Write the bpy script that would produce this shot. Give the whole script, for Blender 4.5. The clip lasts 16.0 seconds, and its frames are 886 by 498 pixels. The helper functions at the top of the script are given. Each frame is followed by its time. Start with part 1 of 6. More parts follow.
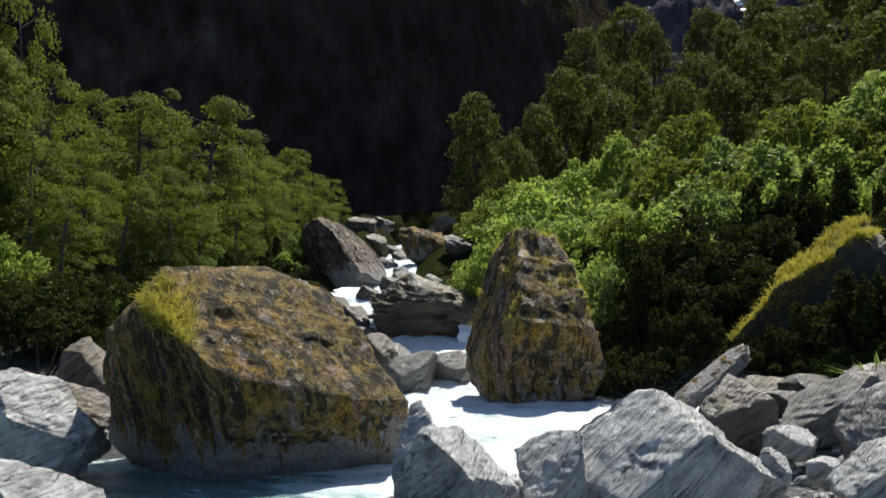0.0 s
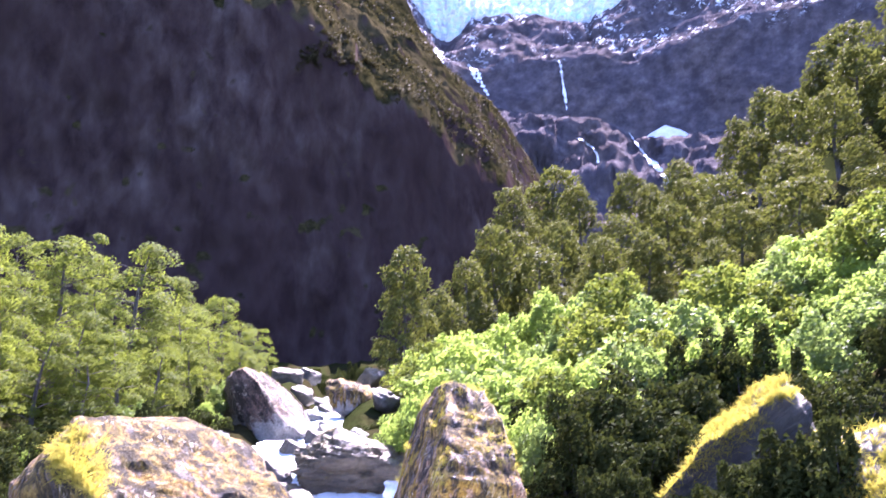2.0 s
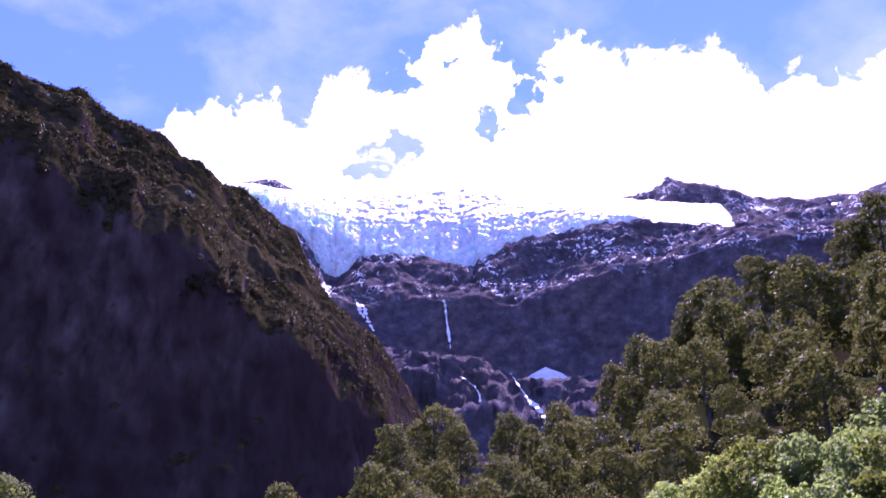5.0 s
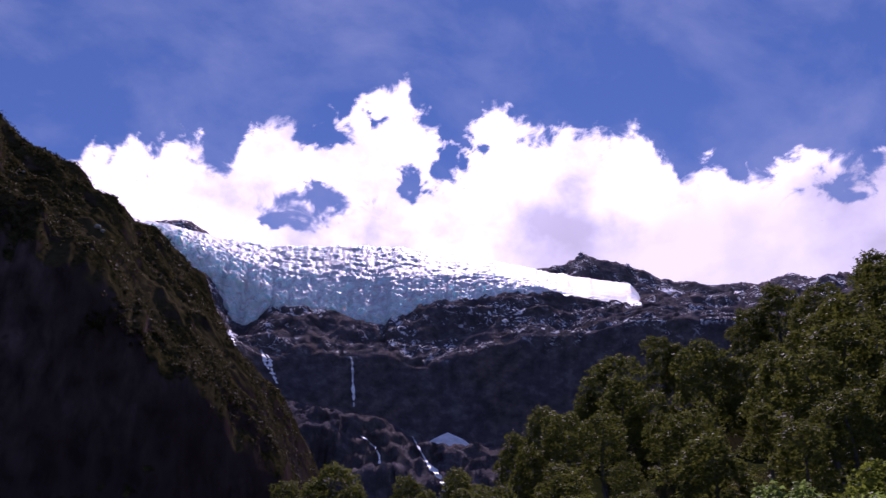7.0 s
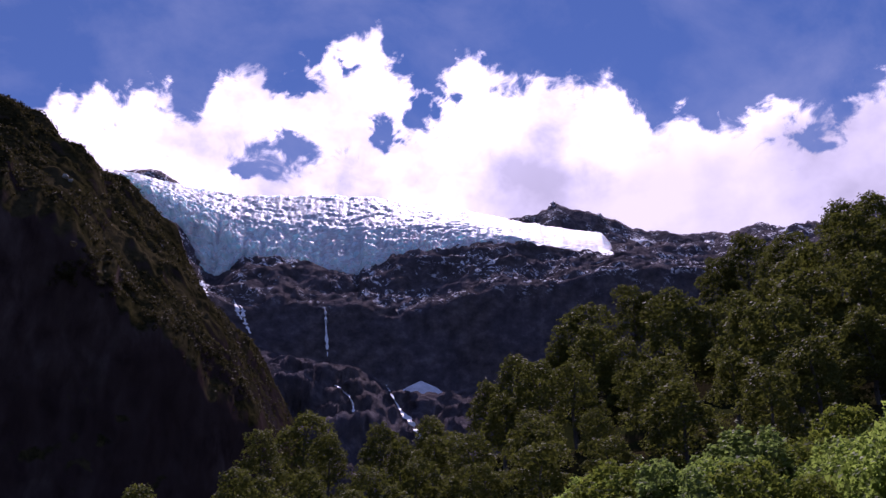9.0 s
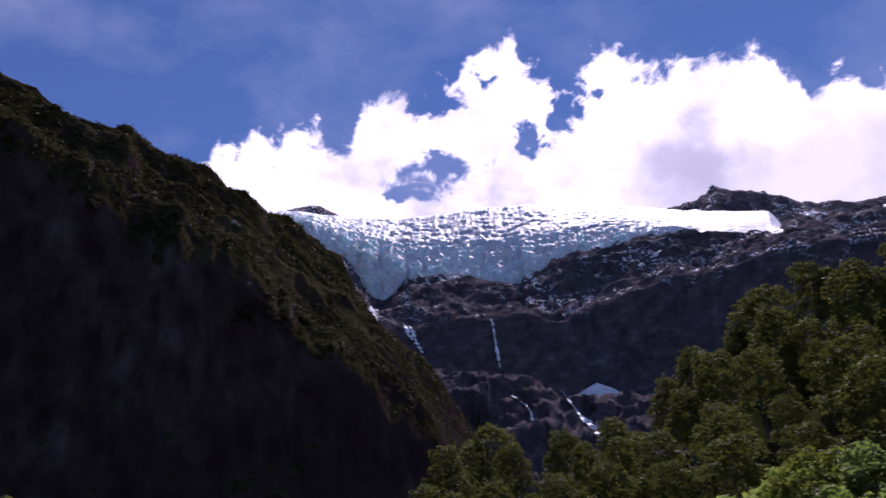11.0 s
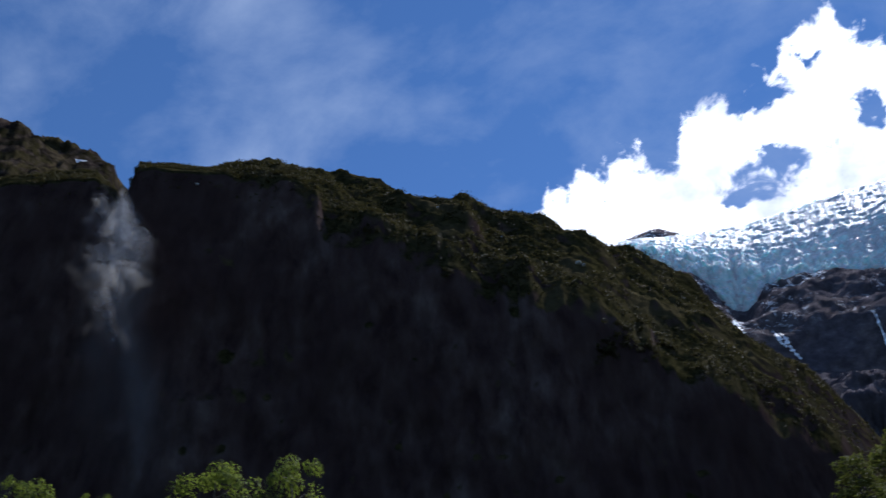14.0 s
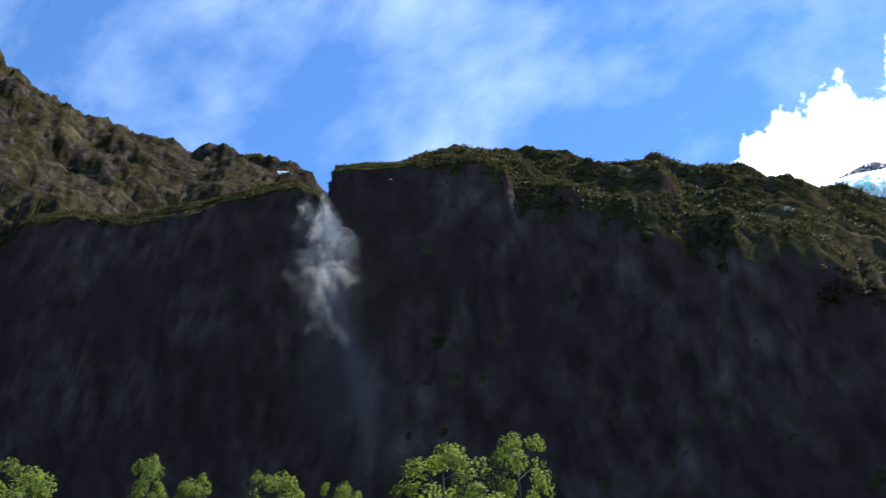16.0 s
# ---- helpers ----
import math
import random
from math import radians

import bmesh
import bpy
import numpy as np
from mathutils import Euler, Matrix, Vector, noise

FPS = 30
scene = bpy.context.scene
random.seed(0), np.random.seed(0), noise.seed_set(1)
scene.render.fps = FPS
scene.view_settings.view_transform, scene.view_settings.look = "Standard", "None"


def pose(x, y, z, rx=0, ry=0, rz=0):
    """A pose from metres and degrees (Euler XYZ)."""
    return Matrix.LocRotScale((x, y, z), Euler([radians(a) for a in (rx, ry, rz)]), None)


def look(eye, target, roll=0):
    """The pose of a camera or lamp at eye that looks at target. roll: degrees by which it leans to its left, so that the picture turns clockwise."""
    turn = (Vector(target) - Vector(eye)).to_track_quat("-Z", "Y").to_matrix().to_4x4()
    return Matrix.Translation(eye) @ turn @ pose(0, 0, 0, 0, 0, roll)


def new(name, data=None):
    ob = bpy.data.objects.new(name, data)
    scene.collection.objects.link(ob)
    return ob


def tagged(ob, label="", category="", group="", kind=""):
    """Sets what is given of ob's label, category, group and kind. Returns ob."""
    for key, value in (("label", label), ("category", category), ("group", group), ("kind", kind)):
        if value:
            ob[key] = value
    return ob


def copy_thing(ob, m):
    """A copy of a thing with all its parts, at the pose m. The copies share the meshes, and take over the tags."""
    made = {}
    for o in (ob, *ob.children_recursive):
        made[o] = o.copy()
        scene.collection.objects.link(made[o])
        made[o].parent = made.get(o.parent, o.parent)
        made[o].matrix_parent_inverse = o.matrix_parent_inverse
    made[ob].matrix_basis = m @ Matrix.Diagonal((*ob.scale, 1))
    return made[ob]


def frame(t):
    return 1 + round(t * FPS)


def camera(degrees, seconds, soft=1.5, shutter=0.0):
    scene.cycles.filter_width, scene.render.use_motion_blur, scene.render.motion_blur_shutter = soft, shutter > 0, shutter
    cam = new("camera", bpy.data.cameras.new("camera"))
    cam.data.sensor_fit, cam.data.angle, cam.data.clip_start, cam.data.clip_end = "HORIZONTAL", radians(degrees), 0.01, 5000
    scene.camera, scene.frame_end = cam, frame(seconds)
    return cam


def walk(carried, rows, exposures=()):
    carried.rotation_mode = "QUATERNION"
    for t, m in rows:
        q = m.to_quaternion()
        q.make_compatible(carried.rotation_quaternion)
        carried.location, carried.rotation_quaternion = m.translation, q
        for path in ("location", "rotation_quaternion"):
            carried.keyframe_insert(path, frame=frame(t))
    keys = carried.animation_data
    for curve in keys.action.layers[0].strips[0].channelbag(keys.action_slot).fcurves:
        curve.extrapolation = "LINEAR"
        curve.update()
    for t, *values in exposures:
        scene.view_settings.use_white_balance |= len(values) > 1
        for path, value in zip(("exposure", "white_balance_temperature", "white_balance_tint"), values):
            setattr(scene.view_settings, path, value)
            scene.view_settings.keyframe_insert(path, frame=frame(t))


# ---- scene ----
# Camera: turned by hand where it stands, about two metres above a river bank.
EYE = Vector((0.0, 0.0, 3.2))
cam = camera(51.55, 16.0, soft=1.35, shutter=0.5)
PATH = [
    (0.0, 0.19, 2.9, -0.95),
    (0.5, 0.63, 5.31, -0.76),
    (1.0, 1.82, 7.99, -0.39),
    (1.5, 2.98, 10.04, -0.24),
    (2.0, 4.71, 12.35, -0.34),
    (2.5, 6.61, 14.75, -0.4),
    (3.0, 8.53, 17.36, -0.17),
    (3.5, 10.23, 19.76, -0.71),
    (4.0, 11.05, 22.05, -0.87),
    (4.5, 11.83, 24.38, -0.96),
    (4.7, 12.05, 25.47, -0.89),
    (6.8, 17.73, 30.72, 0.84),
    (7.0, 18.56, 30.68, 1.05),
    (7.5, 20.64, 30.35, 0.77),
    (8.0, 21.57, 29.28, 0.41),
    (8.2, 21.59, 28.75, 0.41),
    (10.3, 15.16, 26.88, -1.83),
    (10.5, 13.27, 27.37, -1.6),
    (11.0, 9.37, 28.22, -1.71),
    (11.5, 5.38, 28.64, -1.46),
    (12.0, 1.87, 28.87, -1.2),
    (12.5, -2.04, 29.29, -1.73),
    (13.0, -6.2, 29.72, -1.51),
    (13.5, -10.62, 30.29, -1.36),
    (14.0, -14.93, 30.85, -1.47),
    (14.5, -18.75, 30.84, -1.43),
    (15.0, -22.47, 30.61, -1.48),
    (15.5, -26.13, 30.17, -1.27),
    (16.0, -29.11, 29.61, -1.22),
]

def aim(yaw, pitch, d=100.0):
    a, e = radians(yaw), radians(pitch)
    return EYE + d * Vector((math.sin(a) * math.cos(e), math.cos(a) * math.cos(e), math.sin(e)))


EXPOSURES = [
    (0.0, 0.4, 6400, 10), (0.5, 0.85, 6400, 10), (1.0, 1.3, 6400, 12), (1.5, 1.6, 6200, 18), (2.0, 2.95, 5700, 46), (2.4, 3.5, 5400, 64), (2.8, 3.7, 5150, 72),
    (3.4, 3.45, 5150, 74), (4.0, 2.95, 5200, 80), (4.7, 2.0, 5300, 86), (7.0, -0.05, 5800, 56), (8.2, -0.1, 5800, 54), (10.5, -0.05, 5850, 48), (11.0, -0.05, 5850, 45),
    (12.5, 0.05, 5700, 32), (13.5, 0.25, 5500, 22), (14.0, 0.2, 5500, 16), (14.5, 0.5, 5500, 15), (15.0, 0.85, 5600, 13), (16.0, 1.4, 5700, 10),
]
walk(cam, [(t, look(EYE, aim(yaw, pitch), roll)) for t, yaw, pitch, roll in PATH], EXPOSURES)

# ---- light ----
SUN_AZ, SUN_EL = 25.0, 54.0
sun = new("sun", bpy.data.lights.new("sun", "SUN"))
sun.data.energy, sun.data.angle, sun.data.color = 5.0, radians(0.53), (1.0, 0.95, 0.86)
sun.matrix_world = look(aim(SUN_AZ, SUN_EL, 900), EYE)
world = bpy.data.worlds.new("sky")
scene.world = world
world.use_nodes = True


def build_sky(nt):
    nodes, links = nt.nodes, nt.links
    nodes.clear()
    out, back, sky = nodes.new("ShaderNodeOutputWorld"), nodes.new("ShaderNodeBackground"), nodes.new("ShaderNodeTexSky")
    sky.sky_type, sky.sun_disc = "NISHITA", False
    sky.sun_elevation, sky.sun_rotation = radians(SUN_EL), radians(SUN_AZ)
    sky.altitude, sky.air_density, sky.dust_density, sky.ozone_density = 800, 1.0, 0.0, 4.0
    # thin high cloud in long streaks
    coord, mapping = nodes.new("ShaderNodeTexCoord"), nodes.new("ShaderNodeMapping")
    mapping.inputs["Rotation"].default_value = (0.2, 0.35, 0.5)
    mapping.inputs["Scale"].default_value = (2.8, 4.6, 4.4)
    links.new(coord.outputs["Generated"], mapping.inputs[0])
    streak, veil = nodes.new("ShaderNodeTexNoise"), nodes.new("ShaderNodeTexNoise")
    for tex, scale, detail, rough, bend in ((streak, 1.9, 8, 0.6, 0.2), (veil, 1.1, 4, 0.5, 0.1)):
        links.new(mapping.outputs[0], tex.inputs["Vector"])
        tex.inputs["Scale"].default_value, tex.inputs["Detail"].default_value = scale, detail
        tex.inputs["Roughness"].default_value, tex.inputs["Distortion"].default_value = rough, bend
    times = nodes.new("ShaderNodeMath")
    times.operation = "MULTIPLY"
    links.new(streak.outputs["Fac"], times.inputs[0])
    links.new(veil.outputs["Fac"], times.inputs[1])
    cover = nodes.new("ShaderNodeMapRange")
    cover.inputs["From Min"].default_value, cover.inputs["From Max"].default_value = 0.185, 0.47
    cover.inputs["To Max"].default_value = 0.62
    links.new(times.outputs[0], cover.inputs["Value"])
    blend = nodes.new("ShaderNodeMix")
    blend.data_type = "RGBA"
    links.new(cover.outputs["Result"], blend.inputs[0])
    deep = nodes.new("ShaderNodeMix")
    deep.data_type, deep.blend_type = "RGBA", "MULTIPLY"
    deep.inputs[0].default_value, deep.inputs[7].default_value = 1.0, (0.8, 0.98, 1.1, 1)
    links.new(sky.outputs[0], deep.inputs[6])
    links.new(deep.outputs[2], blend.inputs[6])
    blend.inputs[7].default_value = (5.6, 6.6, 8.0, 1)
    links.new(blend.outputs[2], back.inputs[0])
    back.inputs[1].default_value = 0.076
    links.new(back.outputs[0], out.inputs[0])


build_sky(world.node_tree)

# ---- materials ----


def start(name):
    m = bpy.data.materials.new(name)
    m.use_nodes = True
    nt = m.node_tree
    return m, nt, nt.nodes["Principled BSDF"]


def place_of(nt, own=False, scale=(1, 1, 1), turn=(0, 0, 0)):
    """Coordinates in metres: the world's, or the object's own; turned first, then stretched."""
    t = nt.nodes.new("ShaderNodeTexCoord" if own else "ShaderNodeNewGeometry")
    source = t.outputs["Object" if own else "Position"]
    for field, value, plain in (("Rotation", turn, (0, 0, 0)), ("Scale", scale, (1, 1, 1))):
        if tuple(value) != plain:
            m = nt.nodes.new("ShaderNodeMapping")
            m.inputs[field].default_value = value
            nt.links.new(source, m.inputs["Vector"])
            source = m.outputs["Vector"]
    return source


def cloudy(nt, at, scale, detail=5, rough=0.6, bend=0.0):
    n = nt.nodes.new("ShaderNodeTexNoise")
    nt.links.new(at, n.inputs["Vector"])
    n.inputs["Scale"].default_value, n.inputs["Detail"].default_value = scale, detail
    n.inputs["Roughness"].default_value, n.inputs["Distortion"].default_value = rough, bend
    return n.outputs["Fac"]


def cells(nt, at, scale):
    n = nt.nodes.new("ShaderNodeTexVoronoi")
    nt.links.new(at, n.inputs["Vector"])
    n.inputs["Scale"].default_value = scale
    return n.outputs["Distance"]


def ramp(nt, fac, *stops, ease=False):
    n = nt.nodes.new("ShaderNodeValToRGB")
    if ease:
        n.color_ramp.interpolation = "EASE"
    nt.links.new(fac, n.inputs[0])
    el = n.color_ramp.elements
    while len(el) < len(stops):
        el.new(0.5)
    for e, (p, c) in zip(el, stops):
        e.position = p
        e.color = (c, c, c, 1) if isinstance(c, (int, float)) else (*c, 1)
    return n.outputs[0]


def put(nt, value, socket):
    if hasattr(value, "node"):
        nt.links.new(value, socket)
    else:
        socket.default_value = (*value, 1) if isinstance(value, tuple) else value


def mix(nt, fac, a, b, way="MIX"):
    n = nt.nodes.new("ShaderNodeMix")
    n.data_type, n.blend_type = "RGBA", way
    put(nt, fac, n.inputs[0]), put(nt, a, n.inputs[6]), put(nt, b, n.inputs[7])
    return n.outputs[2]


def calc(nt, way, a, b, clamp=True):
    n = nt.nodes.new("ShaderNodeMath")
    n.operation, n.use_clamp = way, clamp
    put(nt, a, n.inputs[0]), put(nt, b, n.inputs[1])
    return n.outputs[0]


def relief(nt, height, strength, depth, normal_of):
    n = nt.nodes.new("ShaderNodeBump")
    n.inputs["Strength"].default_value, n.inputs["Distance"].default_value = strength, depth
    put(nt, height, n.inputs["Height"])
    nt.links.new(n.outputs[0], normal_of.inputs["Normal"])


def upward(nt, low, high):
    g, s = nt.nodes.new("ShaderNodeNewGeometry"), nt.nodes.new("ShaderNodeSeparateXYZ")
    nt.links.new(g.outputs["Normal"], s.inputs[0])
    n = nt.nodes.new("ShaderNodeMapRange")
    n.inputs["From Min"].default_value, n.inputs["From Max"].default_value = low, high
    nt.links.new(s.outputs["Z"], n.inputs["Value"])
    return n.outputs["Result"]


def each(nt, what="Object"):
    if what == "Object":
        return nt.nodes.new("ShaderNodeObjectInfo").outputs["Random"]
    return nt.nodes.new("ShaderNodeNewGeometry").outputs["Random Per Island"]


def grey_rock(name, dark, light, tint, size=1.0, moss=0.0, lean=0.6):
    """River-worn schist with bands, pits and a little moss on top."""
    m, nt, p = start(name)
    at = place_of(nt, True, (1 / size,) * 3)
    bands = place_of(nt, True, (0.7 / size, 0.9 / size, 4.5 / size), (0.3, lean, 0.2))
    grain, blotch, band = cloudy(nt, at, 9, 8, 0.7), cloudy(nt, at, 1.3, 4, 0.6, 0.5), cloudy(nt, bands, 1.6, 6, 0.65, 0.6)
    c = ramp(nt, band, (0.36, dark), (0.46, tint), (0.6, light))
    c = mix(nt, 0.35, c, ramp(nt, blotch, (0.38, dark), (0.5, tint), (0.62, light)))
    c = mix(nt, 0.3, c, ramp(nt, grain, (0.38, dark), (0.62, light)))
    crack = cloudy(nt, bands, 2.6, 7, 0.7, 1.4)
    c = mix(nt, ramp(nt, crack, (0.36, 0.8), (0.42, 0)), c, tuple(0.5 * v for v in dark))
    c = mix(nt, calc(nt, "MULTIPLY", each(nt), 0.35), c, mix(nt, 0.6, c, (0.2, 0.2, 0.18)))
    if moss:
        top = calc(nt, "MULTIPLY", upward(nt, 0.1, 0.8), ramp(nt, blotch, (0.46, 0), (0.56, 1)))
        c = mix(nt, calc(nt, "MULTIPLY", top, moss), c, ramp(nt, grain, (0.35, (0.07, 0.06, 0.02)), (0.65, (0.22, 0.17, 0.05))))
    put(nt, c, p.inputs["Base Color"])
    p.inputs["Roughness"].default_value = 0.5
    p.inputs["Specular IOR Level"].default_value = 0.5
    relief(nt, calc(nt, "ADD", calc(nt, "MULTIPLY", band, 0.7), calc(nt, "ADD", calc(nt, "MULTIPLY", grain, 0.12), calc(nt, "MULTIPLY", ramp(nt, crack, (0.36, 0), (0.43, 1)), 0.15))), 1.0, 0.2 * size, p)
    return m


def mossy_rock(name, bare, mossy, slant=0.2, shore=0.72):
    """Brown rock streaked by seepage: dark and ochre runs, pale flecks of lichen and painted wet glints, olive cushions
    and a washed belt below.
    """
    m, nt, p = start(name)
    at = place_of(nt, True)
    grain, blotch = cloudy(nt, at, 13, 8, 0.75), cloudy(nt, at, 0.8, 5, 0.65, 0.8)
    run = cloudy(nt, place_of(nt, True, (3.0, 3.0, 0.26), (0, slant, 0)), 0.9, 6, 0.7, 0.25)
    dark_run = cloudy(nt, place_of(nt, True, (3.4, 3.4, 0.22), (0, slant, 0.4)), 1.0, 6, 0.7, 0.2)
    fleck = cloudy(nt, place_of(nt, True, (1, 1, 0.55), (0, slant, 0)), 7, 6, 0.72, 0.6)
    c = ramp(nt, grain, (0.37, tuple(0.2 * v for v in bare)), (0.5, bare), (0.62, tuple(min(1, 2.2 * v) for v in bare)))
    # smooth bare plum-grey patches
    c = mix(nt, ramp(nt, blotch, (0.54, 0), (0.6, 0.75)), c, ramp(nt, grain, (0.35, (0.12, 0.085, 0.075)), (0.65, (0.36, 0.28, 0.26))))
    c = mix(nt, ramp(nt, dark_run, (0.48, 0), (0.55, 0.92)), c, (0.014, 0.011, 0.008))
    moss_colour = ramp(nt, grain, (0.34, (0.04, 0.025, 0.004)), (0.5, (0.34, 0.19, 0.02)), (0.64, (0.56, 0.4, 0.075)))
    moss_colour = mix(nt, ramp(nt, blotch, (0.42, 0), (0.54, 0.85)), moss_colour, ramp(nt, grain, (0.34, (0.06, 0.05, 0.012)), (0.64, (0.44, 0.31, 0.09))))
    where = calc(nt, "ADD", ramp(nt, run, (0.55 - mossy, 0), (0.62 - mossy, 1)), calc(nt, "MULTIPLY", upward(nt, 0.45, 0.95), ramp(nt, blotch, (0.42, 0), (0.54, 1))))
    # bare, washed belt by the water
    g, s = nt.nodes.new("ShaderNodeTexCoord"), nt.nodes.new("ShaderNodeSeparateXYZ")
    nt.links.new(g.outputs["Object"], s.inputs[0])
    belt = ramp(nt, calc(nt, "ADD", calc(nt, "MULTIPLY", s.outputs["Z"], 0.25), calc(nt, "MULTIPLY", run, 0.9)), (shore, 0), (shore + 0.06, 1))
    where = calc(nt, "MULTIPLY", where, belt)
    c = mix(nt, where, c, mix(nt, ramp(nt, dark_run, (0.48, 0), (0.55, 0.9)), moss_colour, (0.022, 0.016, 0.005)))
    # pale flecks: lichen, plus sun glints off wet rock put into the colour
    flecks = calc(nt, "MULTIPLY", ramp(nt, fleck, (0.57, 0), (0.6, 1)), ramp(nt, cloudy(nt, at, 1.2, 3), (0.45, 0.1), (0.6, 1)))
    c = mix(nt, calc(nt, "MULTIPLY", flecks, 0.75), c, (0.72, 0.64, 0.5))
    clump = cloudy(nt, at, 3.2, 5, 0.65, 0.6)
    c = mix(nt, ramp(nt, clump, (0.36, 0.75), (0.5, 0)), c, (0.02, 0.014, 0.006))
    c = mix(nt, belt, ramp(nt, grain, (0.34, (0.14, 0.13, 0.12)), (0.64, (0.46, 0.43, 0.39))), c)
    put(nt, c, p.inputs["Base Color"])
    p.inputs["Roughness"].default_value = 0.85
    p.inputs["Specular IOR Level"].default_value = 0.4
    put(nt, ramp(nt, where, (0.0, 0.36), (0.5, 0.9)), p.inputs["Roughness"])
    relief(nt, calc(nt, "ADD", calc(nt, "MULTIPLY", grain, 0.45), calc(nt, "ADD", calc(nt, "MULTIPLY", fleck, 0.35), calc(nt, "MULTIPLY", clump, 0.4))), 1.0, 0.3, p)
    return m


def leaf(name, dark, light, through_light, gloss=0.65, thin=0.35, shine=0.06):
    m, nt, p = start(name)
    at = place_of(nt, False)
    c = ramp(nt, each(nt, "Island"), (0.0, tuple(0.6 * a + 0.4 * b for a, b in zip(dark, light))), (0.6, tuple(0.9 * v for v in light)), (1.0, tuple(min(1, 1.2 * v) for v in light)))
    c = mix(nt, calc(nt, "MULTIPLY", cloudy(nt, at, 0.5, 2), 0.6), c, mix(nt, 0.5, c, dark))
    hue = mix(nt, calc(nt, "MULTIPLY", each(nt), 0.7), c, mix(nt, 0.5, c, dark))
    put(nt, hue, p.inputs["Base Color"])
    p.inputs["Roughness"].default_value = gloss
    p.inputs["Specular IOR Level"].default_value = shine
    t, add = nt.nodes.new("ShaderNodeBsdfTranslucent"), nt.nodes.new("ShaderNodeMixShader")
    put(nt, mix(nt, 0.7, hue, through_light), t.inputs["Color"])
    add.inputs[0].default_value = thin
    nt.links.new(p.outputs[0], add.inputs[1]), nt.links.new(t.outputs[0], add.inputs[2])
    nt.links.new(add.outputs[0], nt.nodes["Material Output"].inputs["Surface"])
    return m


def bark(name, dark, light):
    m, nt, p = start(name)
    at = place_of(nt, True, (6, 6, 1.2))
    c = ramp(nt, cloudy(nt, at, 1.5, 6, 0.7), (0.35, dark), (0.65, light))
    put(nt, c, p.inputs["Base Color"])
    p.inputs["Roughness"].default_value = 0.9
    return m


def soil():
    """Ground: gravel by the river, moss and litter under the trees."""
    m, nt, p = start("river_bank_ground")
    p.inputs["Specular IOR Level"].default_value = 0.0
    at = place_of(nt)
    big, fine = cloudy(nt, at, 0.12, 5, 0.65), cloudy(nt, at, 3.0, 8, 0.75)
    pebble = cells(nt, at, 5)
    litter = ramp(nt, fine, (0.3, (0.014, 0.012, 0.007)), (0.55, (0.028, 0.024, 0.011)), (0.75, (0.05, 0.043, 0.018)))
    green = ramp(nt, fine, (0.3, (0.01, 0.014, 0.004)), (0.7, (0.032, 0.038, 0.012)))
    c = mix(nt, ramp(nt, big, (0.4, 0), (0.6, 1)), litter, green)
    gravel = ramp(nt, pebble, (0.0, (0.3, 0.3, 0.29)), (0.6, (0.09, 0.092, 0.09)))
    s = nt.nodes.new("ShaderNodeSeparateXYZ")
    nt.links.new(at, s.inputs[0])
    low = nt.nodes.new("ShaderNodeMapRange")
    low.inputs["From Min"].default_value, low.inputs["From Max"].default_value = 2.2, 1.2
    nt.links.new(s.outputs["Z"], low.inputs["Value"])
    c = mix(nt, low.outputs["Result"], c, gravel)
    put(nt, c, p.inputs["Base Color"])
    p.inputs["Roughness"].default_value = 0.92
    relief(nt, calc(nt, "ADD", fine, pebble), 0.8, 0.12, p)
    return m


def cliff_rock():
    """Dark wet rock in upright streaks and pale seepage patches; scrub and grass wherever it lies back."""
    m, nt, p = start("dark_streaked_cliff")
    p.inputs["Specular IOR Level"].default_value = 0.0
    at = place_of(nt)
    streaks = place_of(nt, False, (1, 1, 0.55))
    fine, broad = cloudy(nt, streaks, 0.1, 5, 0.58, 0.2), cloudy(nt, at, 0.014, 4, 0.55)
    c = ramp(nt, fine, (0.34, (0.03, 0.019, 0.018)), (0.54, (0.058, 0.04, 0.035)), (0.78, (0.095, 0.073, 0.064)))
    c = mix(nt, ramp(nt, broad, (0.42, 0.75), (0.62, 0.0)), c, (0.036, 0.023, 0.021))
    pale = cloudy(nt, place_of(nt, False, (1, 1, 0.36)), 0.085, 3, 0.5, 0.1)
    c = mix(nt, calc(nt, "MULTIPLY", ramp(nt, pale, (0.52, 0), (0.68, 1)), ramp(nt, broad, (0.46, 0.0), (0.64, 0.34))), c, ramp(nt, fine, (0.35, (0.08, 0.062, 0.055)), (0.65, (0.19, 0.158, 0.14))))
    scrub = cloudy(nt, at, 0.22, 8, 0.7)
    green = ramp(nt, scrub, (0.34, (0.009, 0.01, 0.004)), (0.52, (0.028, 0.025, 0.01)), (0.66, (0.05, 0.043, 0.017)), (0.8, (0.08, 0.068, 0.034)))
    green = mix(nt, ramp(nt, cloudy(nt, at, 0.035, 6, 0.65), (0.48, 0), (0.64, 0.6)), green, (0.075, 0.06, 0.032))
    hang = calc(nt, "MULTIPLY", upward(nt, 0.05, 0.5), calc(nt, "ADD", calc(nt, "MULTIPLY", cloudy(nt, at, 0.07, 6, 0.65), 1.3), 0.3, False), False)
    c = mix(nt, ramp(nt, hang, (0.4, 0), (0.62, 1)), c, green)
    put(nt, c, p.inputs["Base Color"])
    p.inputs["Roughness"].default_value = 0.85
    relief(nt, calc(nt, "ADD", fine, scrub), 0.8, 1.2, p)
    return m


